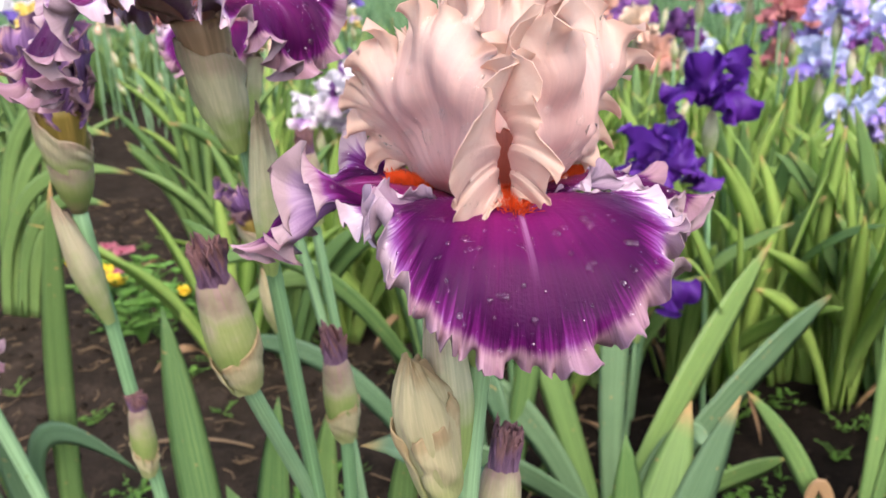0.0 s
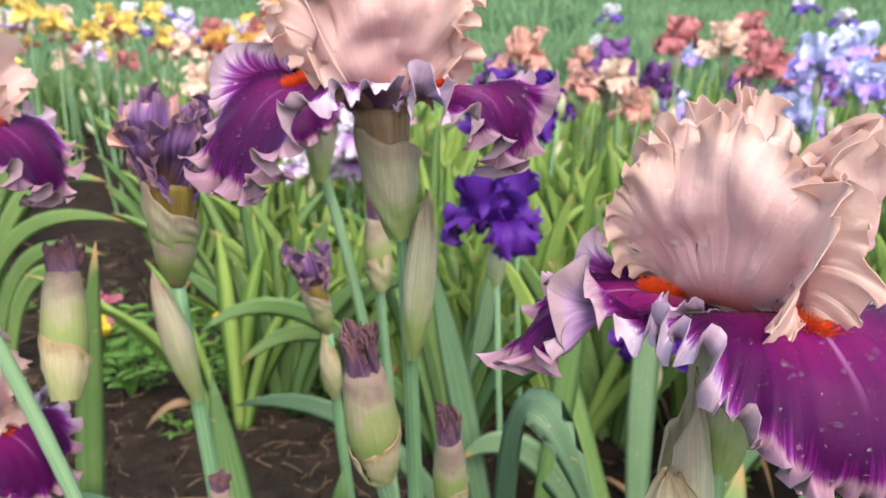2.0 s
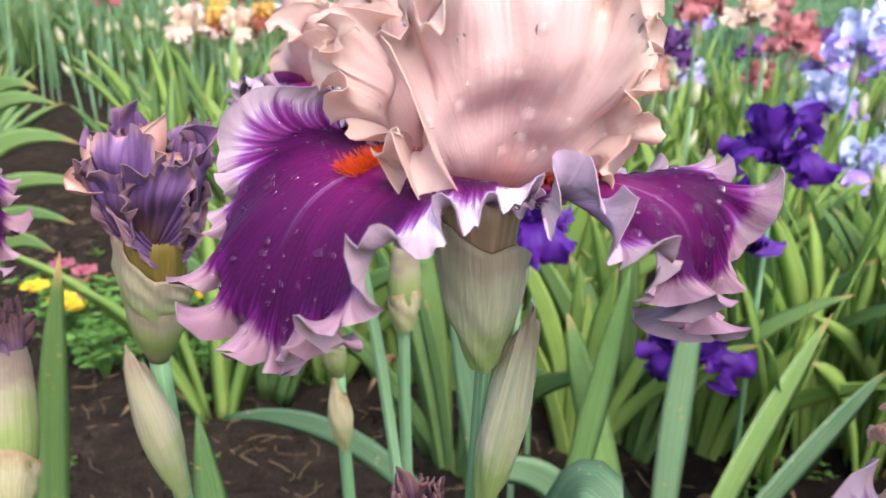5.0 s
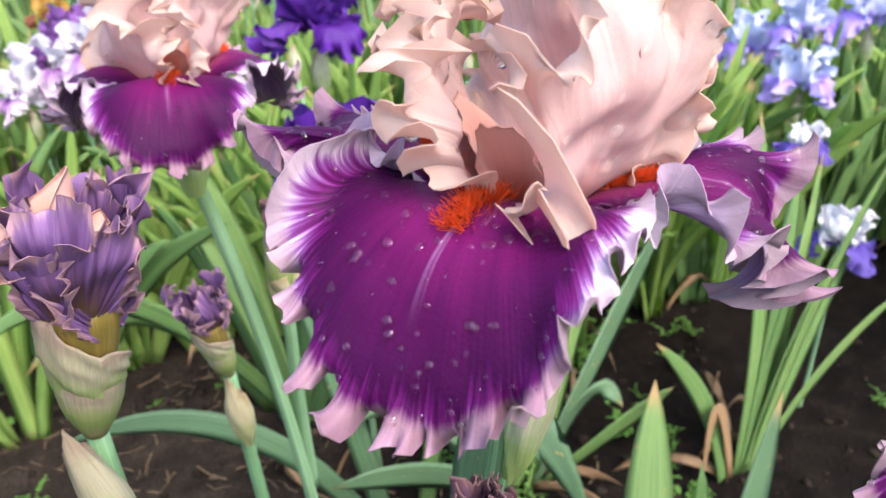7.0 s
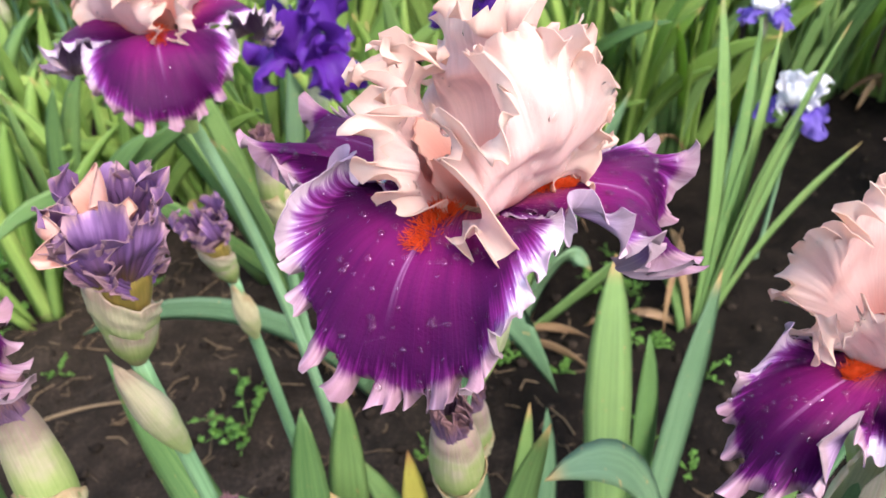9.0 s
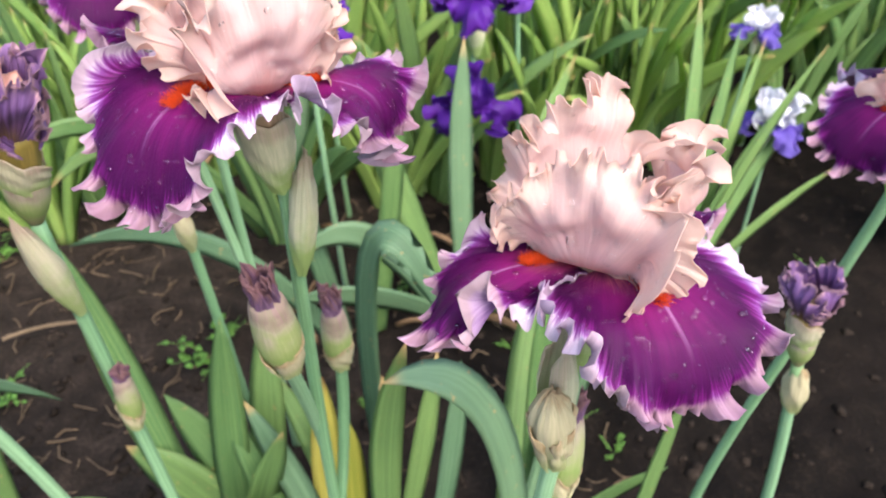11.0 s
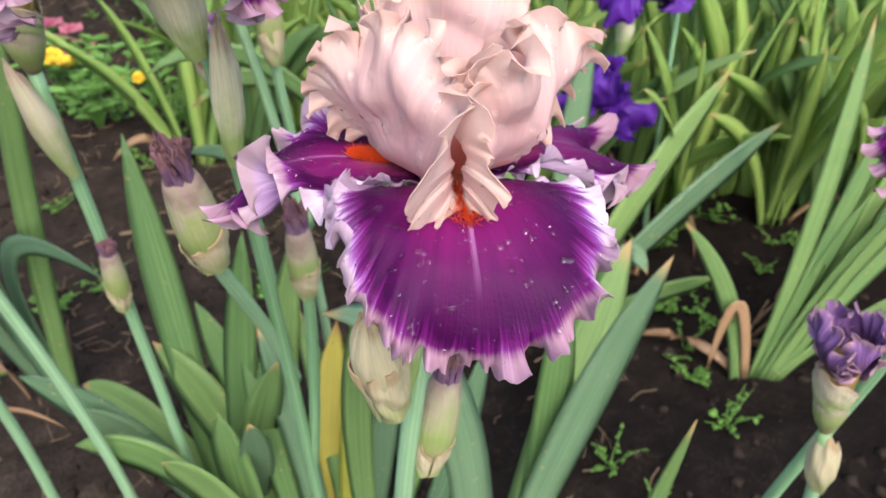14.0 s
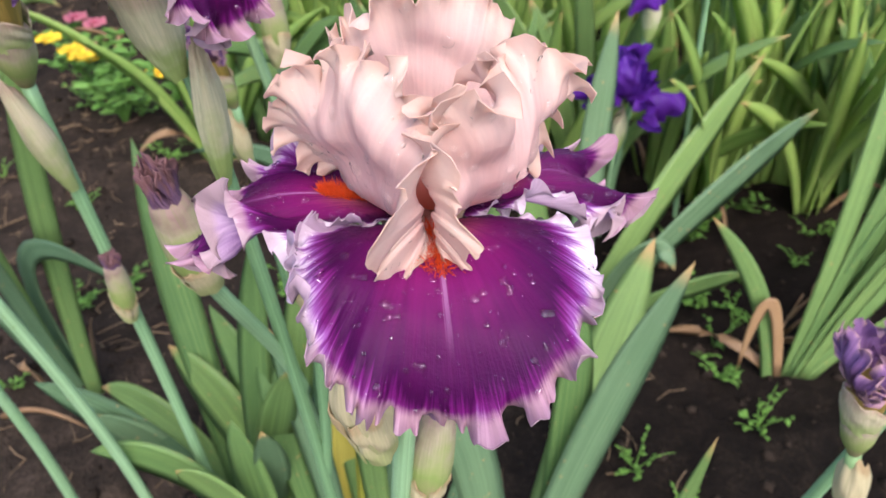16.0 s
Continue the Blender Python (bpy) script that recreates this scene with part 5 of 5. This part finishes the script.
rng = np.random.default_rng(77)
PLACES = {
    "violet": [(0.02, 0.91, 0.40), (0.229, 0.935, 0.235), (0.257, 0.975, 0.368), (0.324, 1.005, 0.455), (0.30, 2.1, 0.36), (0.066, 1.08, 0.496)],
    "lilac": [(0.726, 1.56, 0.52), (0.77, 1.70, 0.385), (0.90, 1.69, 0.46), (0.82, 1.52, 0.33), (0.96, 1.62, 0.40), (0.92, 1.8, 0.53), (1.02, 1.52, 0.50), (0.83, 1.8, 0.45), (0.74, 1.50, 0.30), (0.80, 1.03, 0.33), (0.90, 1.13, 0.38), (0.98, 1.07, 0.40), (0.86, 1.20, 0.34)],
    "rose": [(0.611, 2.04, 0.535), (0.75, 1.85, 0.485), (0.95, 2.4, 0.54)],
    "salmon": [(0.176, 1.73, 0.52), (0.39, 2.10, 0.415), (0.5, 2.0, 0.37)],
    "plum": [(-0.185, 1.66, 0.385), (0.483, 2.165, 0.475), (0.45, 2.1, 0.43), (0.62, 2.2, 0.41), (0.2, 2.3, 0.43)],
    "peach": [(0.70, 1.95, 0.53), (0.46, 2.05, 0.44), (-0.65, 2.4, 0.40), (-0.55, 2.6, 0.38), (-0.85, 3.1, 0.45)],
    "white": [(0.84, 3.56, 0.555), (0.7, 3.2, 0.45), (1.49, 3.17, 0.60), (1.62, 3.1, 0.55), (1.95, 3.2, 0.56), (-1.23, 3.7, 0.57), (-1.1, 3.75, 0.56), (-1.35, 3.7, 0.53), (-1.02, 3.8, 0.54)],
    "amber": [(-0.21, 2.36, 0.318), (-0.67, 2.76, 0.49), (-0.48, 2.78, 0.59), (-0.55, 2.7, 0.48), (-0.62, 2.65, 0.38), (-0.48, 2.6, 0.41), (-0.38, 2.7, 0.52), (-0.40, 2.75, 0.43), (-0.52, 2.9, 0.5)],
    "yellow": [(-1.22, 2.66, 0.59), (-1.18, 2.75, 0.56), (-1.1, 2.85, 0.52), (-1.3, 2.6, 0.47), (-1.05, 3.4, 0.57), (-1.2, 3.3, 0.57), (-0.98, 3.3, 0.48), (-0.7, 3.0, 0.4), (-1.4, 2.9, 0.63), (-1.55, 2.8, 0.57)],
    "lavender": [(-0.15, 1.55, 0.39), (-0.20, 1.62, 0.36), (-0.12, 1.7, 0.41), (-0.25, 1.75, 0.33), (-0.191, 1.642, 0.322), (-0.271, 1.64, 0.315)],
}
for kind, spots in PLACES.items():
    for i, p in enumerate(spots):
        distant_iris(kind, p, rng.uniform(0, 360) // 3 * 3 + i % 3, rng.uniform(0.92, 1.08) * (0.86 if kind in ("amber", "yellow", "white") else 1.0))
# the two-toned iris low on the right and the farther ranks
distant_iris("white", (0.575, 0.745, 0.245), 30, 0.7)
distant_iris("white", (0.60, 0.84, 0.33), 151, 0.5)
for _ in range(80):
    x = rng.uniform(-2.6, -0.35)
    distant_iris(rng.choice(["yellow", "amber", "peach", "white", "lavender", "rose"]), (x, rng.uniform(2.9, 4.4), rng.uniform(0.34, 0.56)), int(rng.uniform(0, 120)) * 3 + rng.integers(0, 3), rng.uniform(0.75, 1.0))
for _ in range(34):
    distant_iris(rng.choice(["plum", "rose", "lilac", "violet", "salmon", "white"]), (rng.uniform(0.5, 2.6), rng.uniform(2.2, 3.2), rng.uniform(0.28, 0.46)), int(rng.uniform(0, 120)) * 3 + rng.integers(0, 3), rng.uniform(0.9, 1.05))

# budded stalks that have not opened yet
stalk = thing("iris_stalk", (0.46, 1.62, 0.40), "budded iris stalk with pale papery buds", "flower bud", "budded iris stalks")
part("stem", tube(bend([(0.01, 0.01, -0.42), (0.0, 0.0, -0.2), (0, 0, -0.01)], 8), np.linspace(0.0042, 0.0034, 8), 6), STEM, stalk)
srng = np.random.default_rng(71)
for f, q, rad in (((0, 0, -0.012), (0.004, 0.0, 0.042), 0.0085), ((0.004, 0.002, -0.10), (0.018, 0.006, -0.055), 0.007)):
    bud = part("bud", tube([np.array(f) + (np.array(q) - np.array(f)) * k for k in (0, 0.15, 0.35, 0.6, 0.8, 0.97)], [rad * k for k in (0.5, 0.8, 0.95, 0.85, 0.55, 0.12)], 8), TAN_SPATHE, stalk, "pale papery bud")
    part("bract", valve(srng, f, q, rad * 1.08, srng.uniform(0, 360), 320, 0.0006, 0.42, 0.1, nu=10, nv=8), SPATHE, bud)
for i in range(70):
    x, y = (rng.uniform(0.05, 1.5), rng.uniform(1.25, 2.7)) if i < 48 else (rng.uniform(-1.6, -0.3), rng.uniform(2.3, 3.6))
    copy_thing(stalk, Matrix.Translation((x, y, rng.uniform(0.26, 0.44))) @ Euler((rng.normal(0, 0.08), rng.normal(0, 0.08), rng.uniform(0, 6.28))).to_matrix().to_4x4())

MEADOW = leaf_material("meadow grass", rgb(84, 120, 84), rgb(122, 154, 108), rgb(150, 160, 110))
# ---- leaf beds behind ----
def bed(seed, count, xs, ys, height, spread=0.5, backlit=0.7, group="iris leaf fans"):
    r = np.random.default_rng(seed)
    for _ in range(count):
        x, y = r.uniform(*xs), r.uniform(*ys)
        if furrow(x, y):
            continue
        ob = leaf_clump((x, y, 0.0), "fan of green sword-shaped iris leaves in the bed", group)
        # most fans take the leaf colour with backlight painted in
        fan_of(r, ob, r.integers(6, 10), height * r.uniform(0.8, 1.15), spread, 0.026, BED_LEAF if r.random() < backlit else LEAF, dead=int(r.random() < 0.3))


bed(101, 20, (-0.05, 0.75), (1.0, 1.5), 0.40)
bed(102, 28, (0.5, 1.4), (0.98, 1.6), 0.42)
bed(106, 16, (0.42, 1.1), (0.92, 1.25), 0.40)
bed(103, 16, (-0.58, -0.05), (1.75, 2.4), 0.42)
bed(104, 24, (-1.75, -0.9), (1.5, 2.7), 0.36, 0.8, 0.15)
bed(105, 12, (-0.46, -0.12), (1.5, 1.9), 0.36, 0.6)
bed(107, 18, (-0.36, 0.12), (1.12, 1.55), 0.36, 0.6)
bed(109, 9, (0.82, 1.35), (0.66, 1.02), 0.42)
bed(108, 18, (-0.2, 0.5), (1.5, 2.1), 0.42, 0.5)


def leaf_mass(name, seed, count, xs, ys, h, label, width=0.024, mat=None, n=6):
    r = np.random.default_rng(seed)
    out = []
    for _ in range(count):
        b = np.array((r.uniform(*xs), r.uniform(*ys), -0.01))
        if furrow(b[0], b[1]):
            continue
        ln, a, lean = h * r.uniform(0.6, 1.1), r.uniform(0, 2 * math.pi), r.uniform(0.05, 0.55)
        d = np.array((math.cos(a), math.sin(a), 0))
        out.append(blade(b, b + d * ln * lean * 0.3 + (0, 0, ln * 0.6), b + d * ln * lean + (0, 0, ln * (1 - 0.3 * lean)), width * r.uniform(0.7, 1.2), r.uniform(200, 340), n))
    k, verts, faces, uvs = 0, [], [], []
    for v, f, _, uv in out:
        verts += list(v)
        faces += [tuple(i + k for i in q) for q in f]
        uvs += list(uv)
        k += len(v)
    ob = part(name, (verts, faces, None, uvs), mat or BED_LEAF, None)
    return tagged(ob, label, "leaves", kind="stuff")


leaf_mass("iris_bed", 201, 900, (-0.1, 2.6), (1.5, 3.2), 0.40, "dense bed of green iris leaves behind the blooms")
leaf_mass("iris_bed", 202, 800, (-2.6, -0.25), (2.4, 4.4), 0.38, "dense bed of green iris leaves under yellow blooms", mat=LEAF)
leaf_mass("meadow_grass", 203, 9000, (-6.0, 8.0), (4.6, 9.0), 0.36, "tall green meadow grass beyond the flower beds", 0.014, MEADOW, 4)
leaf_mass("meadow_grass", 204, 7000, (-14.0, 18.0), (9.0, 24.0), 0.5, "tall green meadow grass farther out", 0.03, MEADOW, 4)
leaf_mass("meadow_grass", 205, 6000, (-40.0, 50.0), (24.0, 70.0), 0.8, "tall green meadow grass farthest out", 0.09, MEADOW, 4)

# ---- far wood edge ----
BARK = plain("grey bark", rgb(120, 112, 100), 0.85, 0.0, 30.0, 0.35)
FOLIAGE = plain("tree foliage", rgb(92, 118, 94), 0.7, 0.15, 3.0, 0.4)


def tree(seed, x, y, h):
    r = np.random.default_rng(seed)
    ob = thing("tree", (x, y, 0), "slender grey-trunked tree at the meadow's far edge", "tree", "trees at the wood edge")
    part("trunk", tube(bend([(0, 0, -0.1), (r.normal(0, 0.2), 0, h * 0.4), (r.normal(0, 0.4), 0, h * 0.9)], 10), np.linspace(0.16, 0.04, 10), 8), BARK, ob)
    for _ in range(5):
        z = h * r.uniform(0.3, 0.75)
        a = r.uniform(0, 6.28)
        part("limb", tube(bend([(0, 0, z), (math.cos(a) * 0.8, math.sin(a) * 0.8, z + 0.5), (math.cos(a) * 1.6, math.sin(a) * 1.6, z + 1.1)], 6), np.linspace(0.06, 0.015, 6), 6), BARK, ob)
    n = 2200
    c = np.stack([r.normal(0, 1.3, n), r.normal(0, 1.3, n), h * 0.62 + r.normal(0, h * 0.17, n)], axis=1)
    d = r.normal(0, 1, (n, 3))
    d /= np.linalg.norm(d, axis=1, keepdims=True)
    e = np.cross(d, r.normal(0, 1, (n, 3)))
    e /= np.linalg.norm(e, axis=1, keepdims=True)
    s = r.uniform(0.10, 0.22, n)[:, None]
    verts = np.stack([c - d * s, c + e * s * 0.5, c + d * s, c - e * s * 0.5], axis=1).reshape(-1, 3)
    part("crown", (verts, [(4 * i, 4 * i + 1, 4 * i + 2, 4 * i + 3) for i in range(n)], None, None), FOLIAGE, ob)


for i in range(16):
    tree(300 + i, -96 + i * 10.4 + rng.uniform(-3, 3), rng.uniform(130, 150), rng.uniform(9, 12))
r = np.random.default_rng(6)
n = 16000
c = np.stack([r.uniform(-170, 190, n), r.uniform(140, 160, n), np.abs(r.normal(0, 2.0, n)) + 0.2], axis=1)
d = r.normal(0, 1, (n, 3))
d /= np.linalg.norm(d, axis=1, keepdims=True)
e = np.cross(d, r.normal(0, 1, (n, 3)))
e /= np.linalg.norm(e, axis=1, keepdims=True)
s = r.uniform(0.4, 0.9, n)[:, None]
verts = np.stack([c - d * s, c + e * s * 0.6, c + d * s, c - e * s * 0.6], axis=1).reshape(-1, 3)
tagged(part("undergrowth", (verts, [(4 * i, 4 * i + 1, 4 * i + 2, 4 * i + 3) for i in range(n)], None, None), FOLIAGE, None), "dark green shrubby undergrowth at the wood edge", "bushes", kind="stuff")


# ---- on the soil ----
CLOD = plain("soil clod", rgb(44, 37, 31), 0.95, 0.0, 120.0, 0.45, 0.06)
STRAW = plain("dry straw", rgb(122, 102, 78), 0.8, 0.0, 60.0, 0.4, 0.2)
WEED = plain("weed leaf", rgb(104, 146, 62), 0.5, 0.2, 90.0, 0.3)


def lumps(seed, count, xs, ys, lo, hi):
    r = np.random.default_rng(seed)
    base = np.array([(0, 0, 1), (0.9, 0, 0.1), (0.28, 0.85, 0.1), (-0.72, 0.53, 0.1), (-0.72, -0.53, 0.1), (0.28, -0.85, 0.1), (0.5, 0.4, 0.75), (-0.5, 0.1, 0.7), (0, 0, -0.6)])
    tri = [(0, 6, 7), (6, 1, 2), (6, 2, 3), (6, 3, 7), (7, 3, 4), (7, 4, 5), (0, 7, 5), (0, 5, 1), (0, 1, 6), (8, 2, 1), (8, 3, 2), (8, 4, 3), (8, 5, 4), (8, 1, 5)]
    verts, faces = [], []
    px, py = r.uniform(*xs, count), r.uniform(*ys, count)
    pz = ground_height(px, py)
    for x, y, z in zip(px, py, pz):
        s = lo + (hi - lo) * r.random() ** 3
        k = len(verts)
        a = r.uniform(0, 6.28)
        ca, sa = math.cos(a), math.sin(a)
        for p in base * r.uniform(0.7, 1.3, (9, 3)) * s:
            verts.append((x + p[0] * ca - p[1] * sa, y + p[0] * sa + p[1] * ca, z + p[2] * 0.7))
        faces += [tuple(i + k for i in f) for f in tri]
    return verts, faces, None, None


tagged(part("soil_clods", lumps(401, 5200, (-1.0, 1.1), (0.3, 2.2), 0.002, 0.012), CLOD, None), "crumbs and clods of dark soil lying on the bed", "soil", kind="stuff")


def straws(seed, count, xs, ys):
    r = np.random.default_rng(seed)
    verts, faces = [], []
    for _ in range(count):
        x, y, a, ln = r.uniform(*xs), r.uniform(*ys), r.uniform(0, 6.28), r.uniform(0.01, 0.045)
        z = float(ground_height(np.array([x]), np.array([y]))[0]) + 0.003
        d, q = np.array((math.cos(a), math.sin(a), r.normal(0, 0.12))), np.array((-math.sin(a), math.cos(a), 0))
        p, w, k = np.array((x, y, z)), r.uniform(0.0004, 0.0011), len(verts)
        bow = q * r.normal(0, 0.006)
        for s, o in ((0, 0), (0.5, 1), (1, 0)):
            c = p + d * ln * s + bow * o
            verts += [c - q * w, c + q * w, c + np.array((0, 0, w * 1.5))]
        for s in (0, 3):
            for i in range(3):
                faces.append((k + s + i, k + s + (i + 1) % 3, k + s + 3 + (i + 1) % 3, k + s + 3 + i))
    return verts, faces, None, None


tagged(part("straw", straws(402, 1700, (-1.0, 0.25), (0.35, 2.2)), STRAW, None), "bits of dry straw scattered over the soil", "straw", kind="stuff")


def weed(seed, x, y, size, label="small green weed with rounded leaves on bare soil"):
    r = np.random.default_rng(seed)
    z = float(ground_height(np.array([x]), np.array([y]))[0])
    ob = thing("weed", (x, y, z), label, "weed", "small weeds")
    for _ in range(int(r.integers(5, 9))):
        a, ln = r.uniform(0, 6.28), size * r.uniform(0.5, 1.0)
        tip = np.array((math.cos(a) * ln, math.sin(a) * ln, ln * r.uniform(0.25, 0.9)))
        stalk = bend([(0, 0, -0.004), tip * (0.4, 0.4, 0.9), tip], 6)
        bits = [tube(stalk, np.linspace(0.0008, 0.0004, 6), 4)]
        for k in range(int(r.integers(4, 8))):
            p = stalk[min(5, 2 + k // 2)]
            b = r.uniform(0, 6.28)
            d = np.array((math.cos(b), math.sin(b), r.uniform(-0.1, 0.5)))
            q = np.array((-math.sin(b), math.cos(b), r.normal(0, 0.2)))
            s = size * r.uniform(0.12, 0.24)
            n = np.cross(d, q) * 0.12
            verts = [p, p + d * s * 0.4 - q * s * 0.36 + n * s, p + d * s * 0.5 + n * s * 0.2, p + d * s * 0.4 + q * s * 0.36 + n * s, p + d * s, p + d * s * 0.5 - n * s * 0.4]
            bits.append((verts, [(0, 1, 2), (0, 2, 3), (1, 4, 2), (2, 4, 3), (0, 5, 1), (1, 5, 4), (0, 3, 5), (3, 4, 5)], None, None))
        tagged(part("sprig", join(*bits), WEED, ob), kind="stuff")
    return ob


WEEDS = [(0.35, 0.81, 0.05), (0.38, 0.97, 0.06), (0.44, 1.02, 0.06), (-0.53, 1.29, 0.06), (-0.47, 0.82, 0.05), (0.33, 0.69, 0.04), (0.09, 0.83, 0.05), (0.14, 0.77, 0.05), (-0.16, 0.82, 0.07), (-0.39, 1.19, 0.06), (-0.63, 1.33, 0.06), (-0.43, 1.14, 0.05), (-0.23, 1.27, 0.05), (-0.54, 1.62, 0.07), (-0.42, 0.86, 0.05)]
for i, (x, y, s) in enumerate(WEEDS):
    weed(500 + i, x, y, s)
r = np.random.default_rng(9)
for i in range(70):
    weed(540 + i, r.uniform(-0.9, 0.7), r.uniform(0.5, 1.9), r.uniform(0.015, 0.045))


# the low bedding plant with yellow and pink flowers
def bedding(seed, x, y, color, count, label, name):
    r = np.random.default_rng(seed)
    ob = thing("bedding_plant", (x, y, 0), label, "flower", "low bedding flowers")
    mat = petal_material(name, color, 0.15, thin=0.2)
    for _ in range(14):
        a, ln = r.uniform(0, 6.28), r.uniform(0.04, 0.09)
        tip = np.array((math.cos(a) * ln, math.sin(a) * ln, r.uniform(0.06, 0.15)))
        bits = []
        stalk = bend([(0, 0, -0.004), tip * (0.4, 0.4, 0.9), tip], 7)
        bits.append(tube(stalk, np.linspace(0.0016, 0.0008, 7), 5))
        for k in range(9):
            p = stalk[r.integers(2, 7)]
            b = r.uniform(0, 6.28)
            bits.append(blade(p, p + np.array((math.cos(b), math.sin(b), 0.5)) * 0.012, p + np.array((math.cos(b), math.sin(b), 0.2)) * 0.028, 0.009, r.uniform(0, 360), 6, 0.0006))
        tagged(part("sprig", join(*bits), WEED_GREEN, ob), kind="stuff")
    for _ in range(count):
        c = np.array((r.normal(0, 0.05), r.normal(0, 0.04), r.uniform(0.10, 0.17)))
        fl = [petal(seed * 9 + k, c, 60 * k, [(0.001, 0.0), (0.008, 0.008), (0.016, 0.010), (0.022, 0.004)], half=0.012, ruffle=0.002, frill=0.002, curls=4, nu=14, nv=9)[0] for k in range(6)]
        part("flower_head", join(*fl), [mat, mat], ob)
    return ob


WEED_GREEN = leaf_material("bedding leaf", rgb(92, 140, 62), rgb(126, 170, 84), rgb(120, 150, 70))
bedding(601, -0.55, 1.27, [(0.0, rgb(210, 150, 30)), (0.5, rgb(236, 196, 40)), (1.0, rgb(240, 208, 60))], 4, "low green bedding plant with bright yellow flowers", "yellow bedding petal")
bedding(602, -0.42, 1.26, [(0.0, rgb(210, 150, 30)), (0.5, rgb(236, 196, 40)), (1.0, rgb(240, 208, 60))], 2, "low green bedding plant with bright yellow flowers", "golden bedding petal")
bedding(603, -0.62, 1.34, [(0.0, rgb(150, 60, 70)), (0.5, rgb(176, 90, 110)), (1.0, rgb(196, 120, 130))], 3, "low bedding plant with faded pink flowers", "pink bedding petal")

# dead leaves round the feet of the clumps
r = np.random.default_rng(10)
for x, y in ((0.41, 0.72), (0.20, 0.80), (0.12, 0.86), (0.31, 0.86), (-0.05, 0.9), (-0.34, 1.5), (-0.7, 1.6), (-0.39, 0.67), (0.16, 0.95), (0.46, 0.76)):
    for _ in range(3):
        a, ln = r.uniform(0, 6.28), r.uniform(0.05, 0.13)
        p = np.array((x + r.normal(0, 0.03), y + r.normal(0, 0.03), 0.008))
        d = np.array((math.cos(a), math.sin(a), 0))
        ob = thing("dead_leaf", tuple(p), "curled brown dead iris leaf lying on soil", "leaf", "dead leaves")
        part("blade", blade((0, 0, 0), d * ln * 0.5 + (0, 0, r.uniform(0.02, 0.07)), d * ln + (0, 0, 0.004), r.uniform(0.01, 0.018), r.uniform(0, 360), 10, twist=r.uniform(-90, 90)), DEAD_LEAF, ob)
# a dry twig
twig = thing("twig", (-0.36, 0.95, 0.012), "pale dry twig lying on the soil", "twig")
part("stick", tube(bend([(-0.06, 0.0, 0), (0.0, 0.012, 0.008), (0.08, -0.015, 0)], 10), np.linspace(0.0028, 0.0018, 10), 7), STRAW, twig)
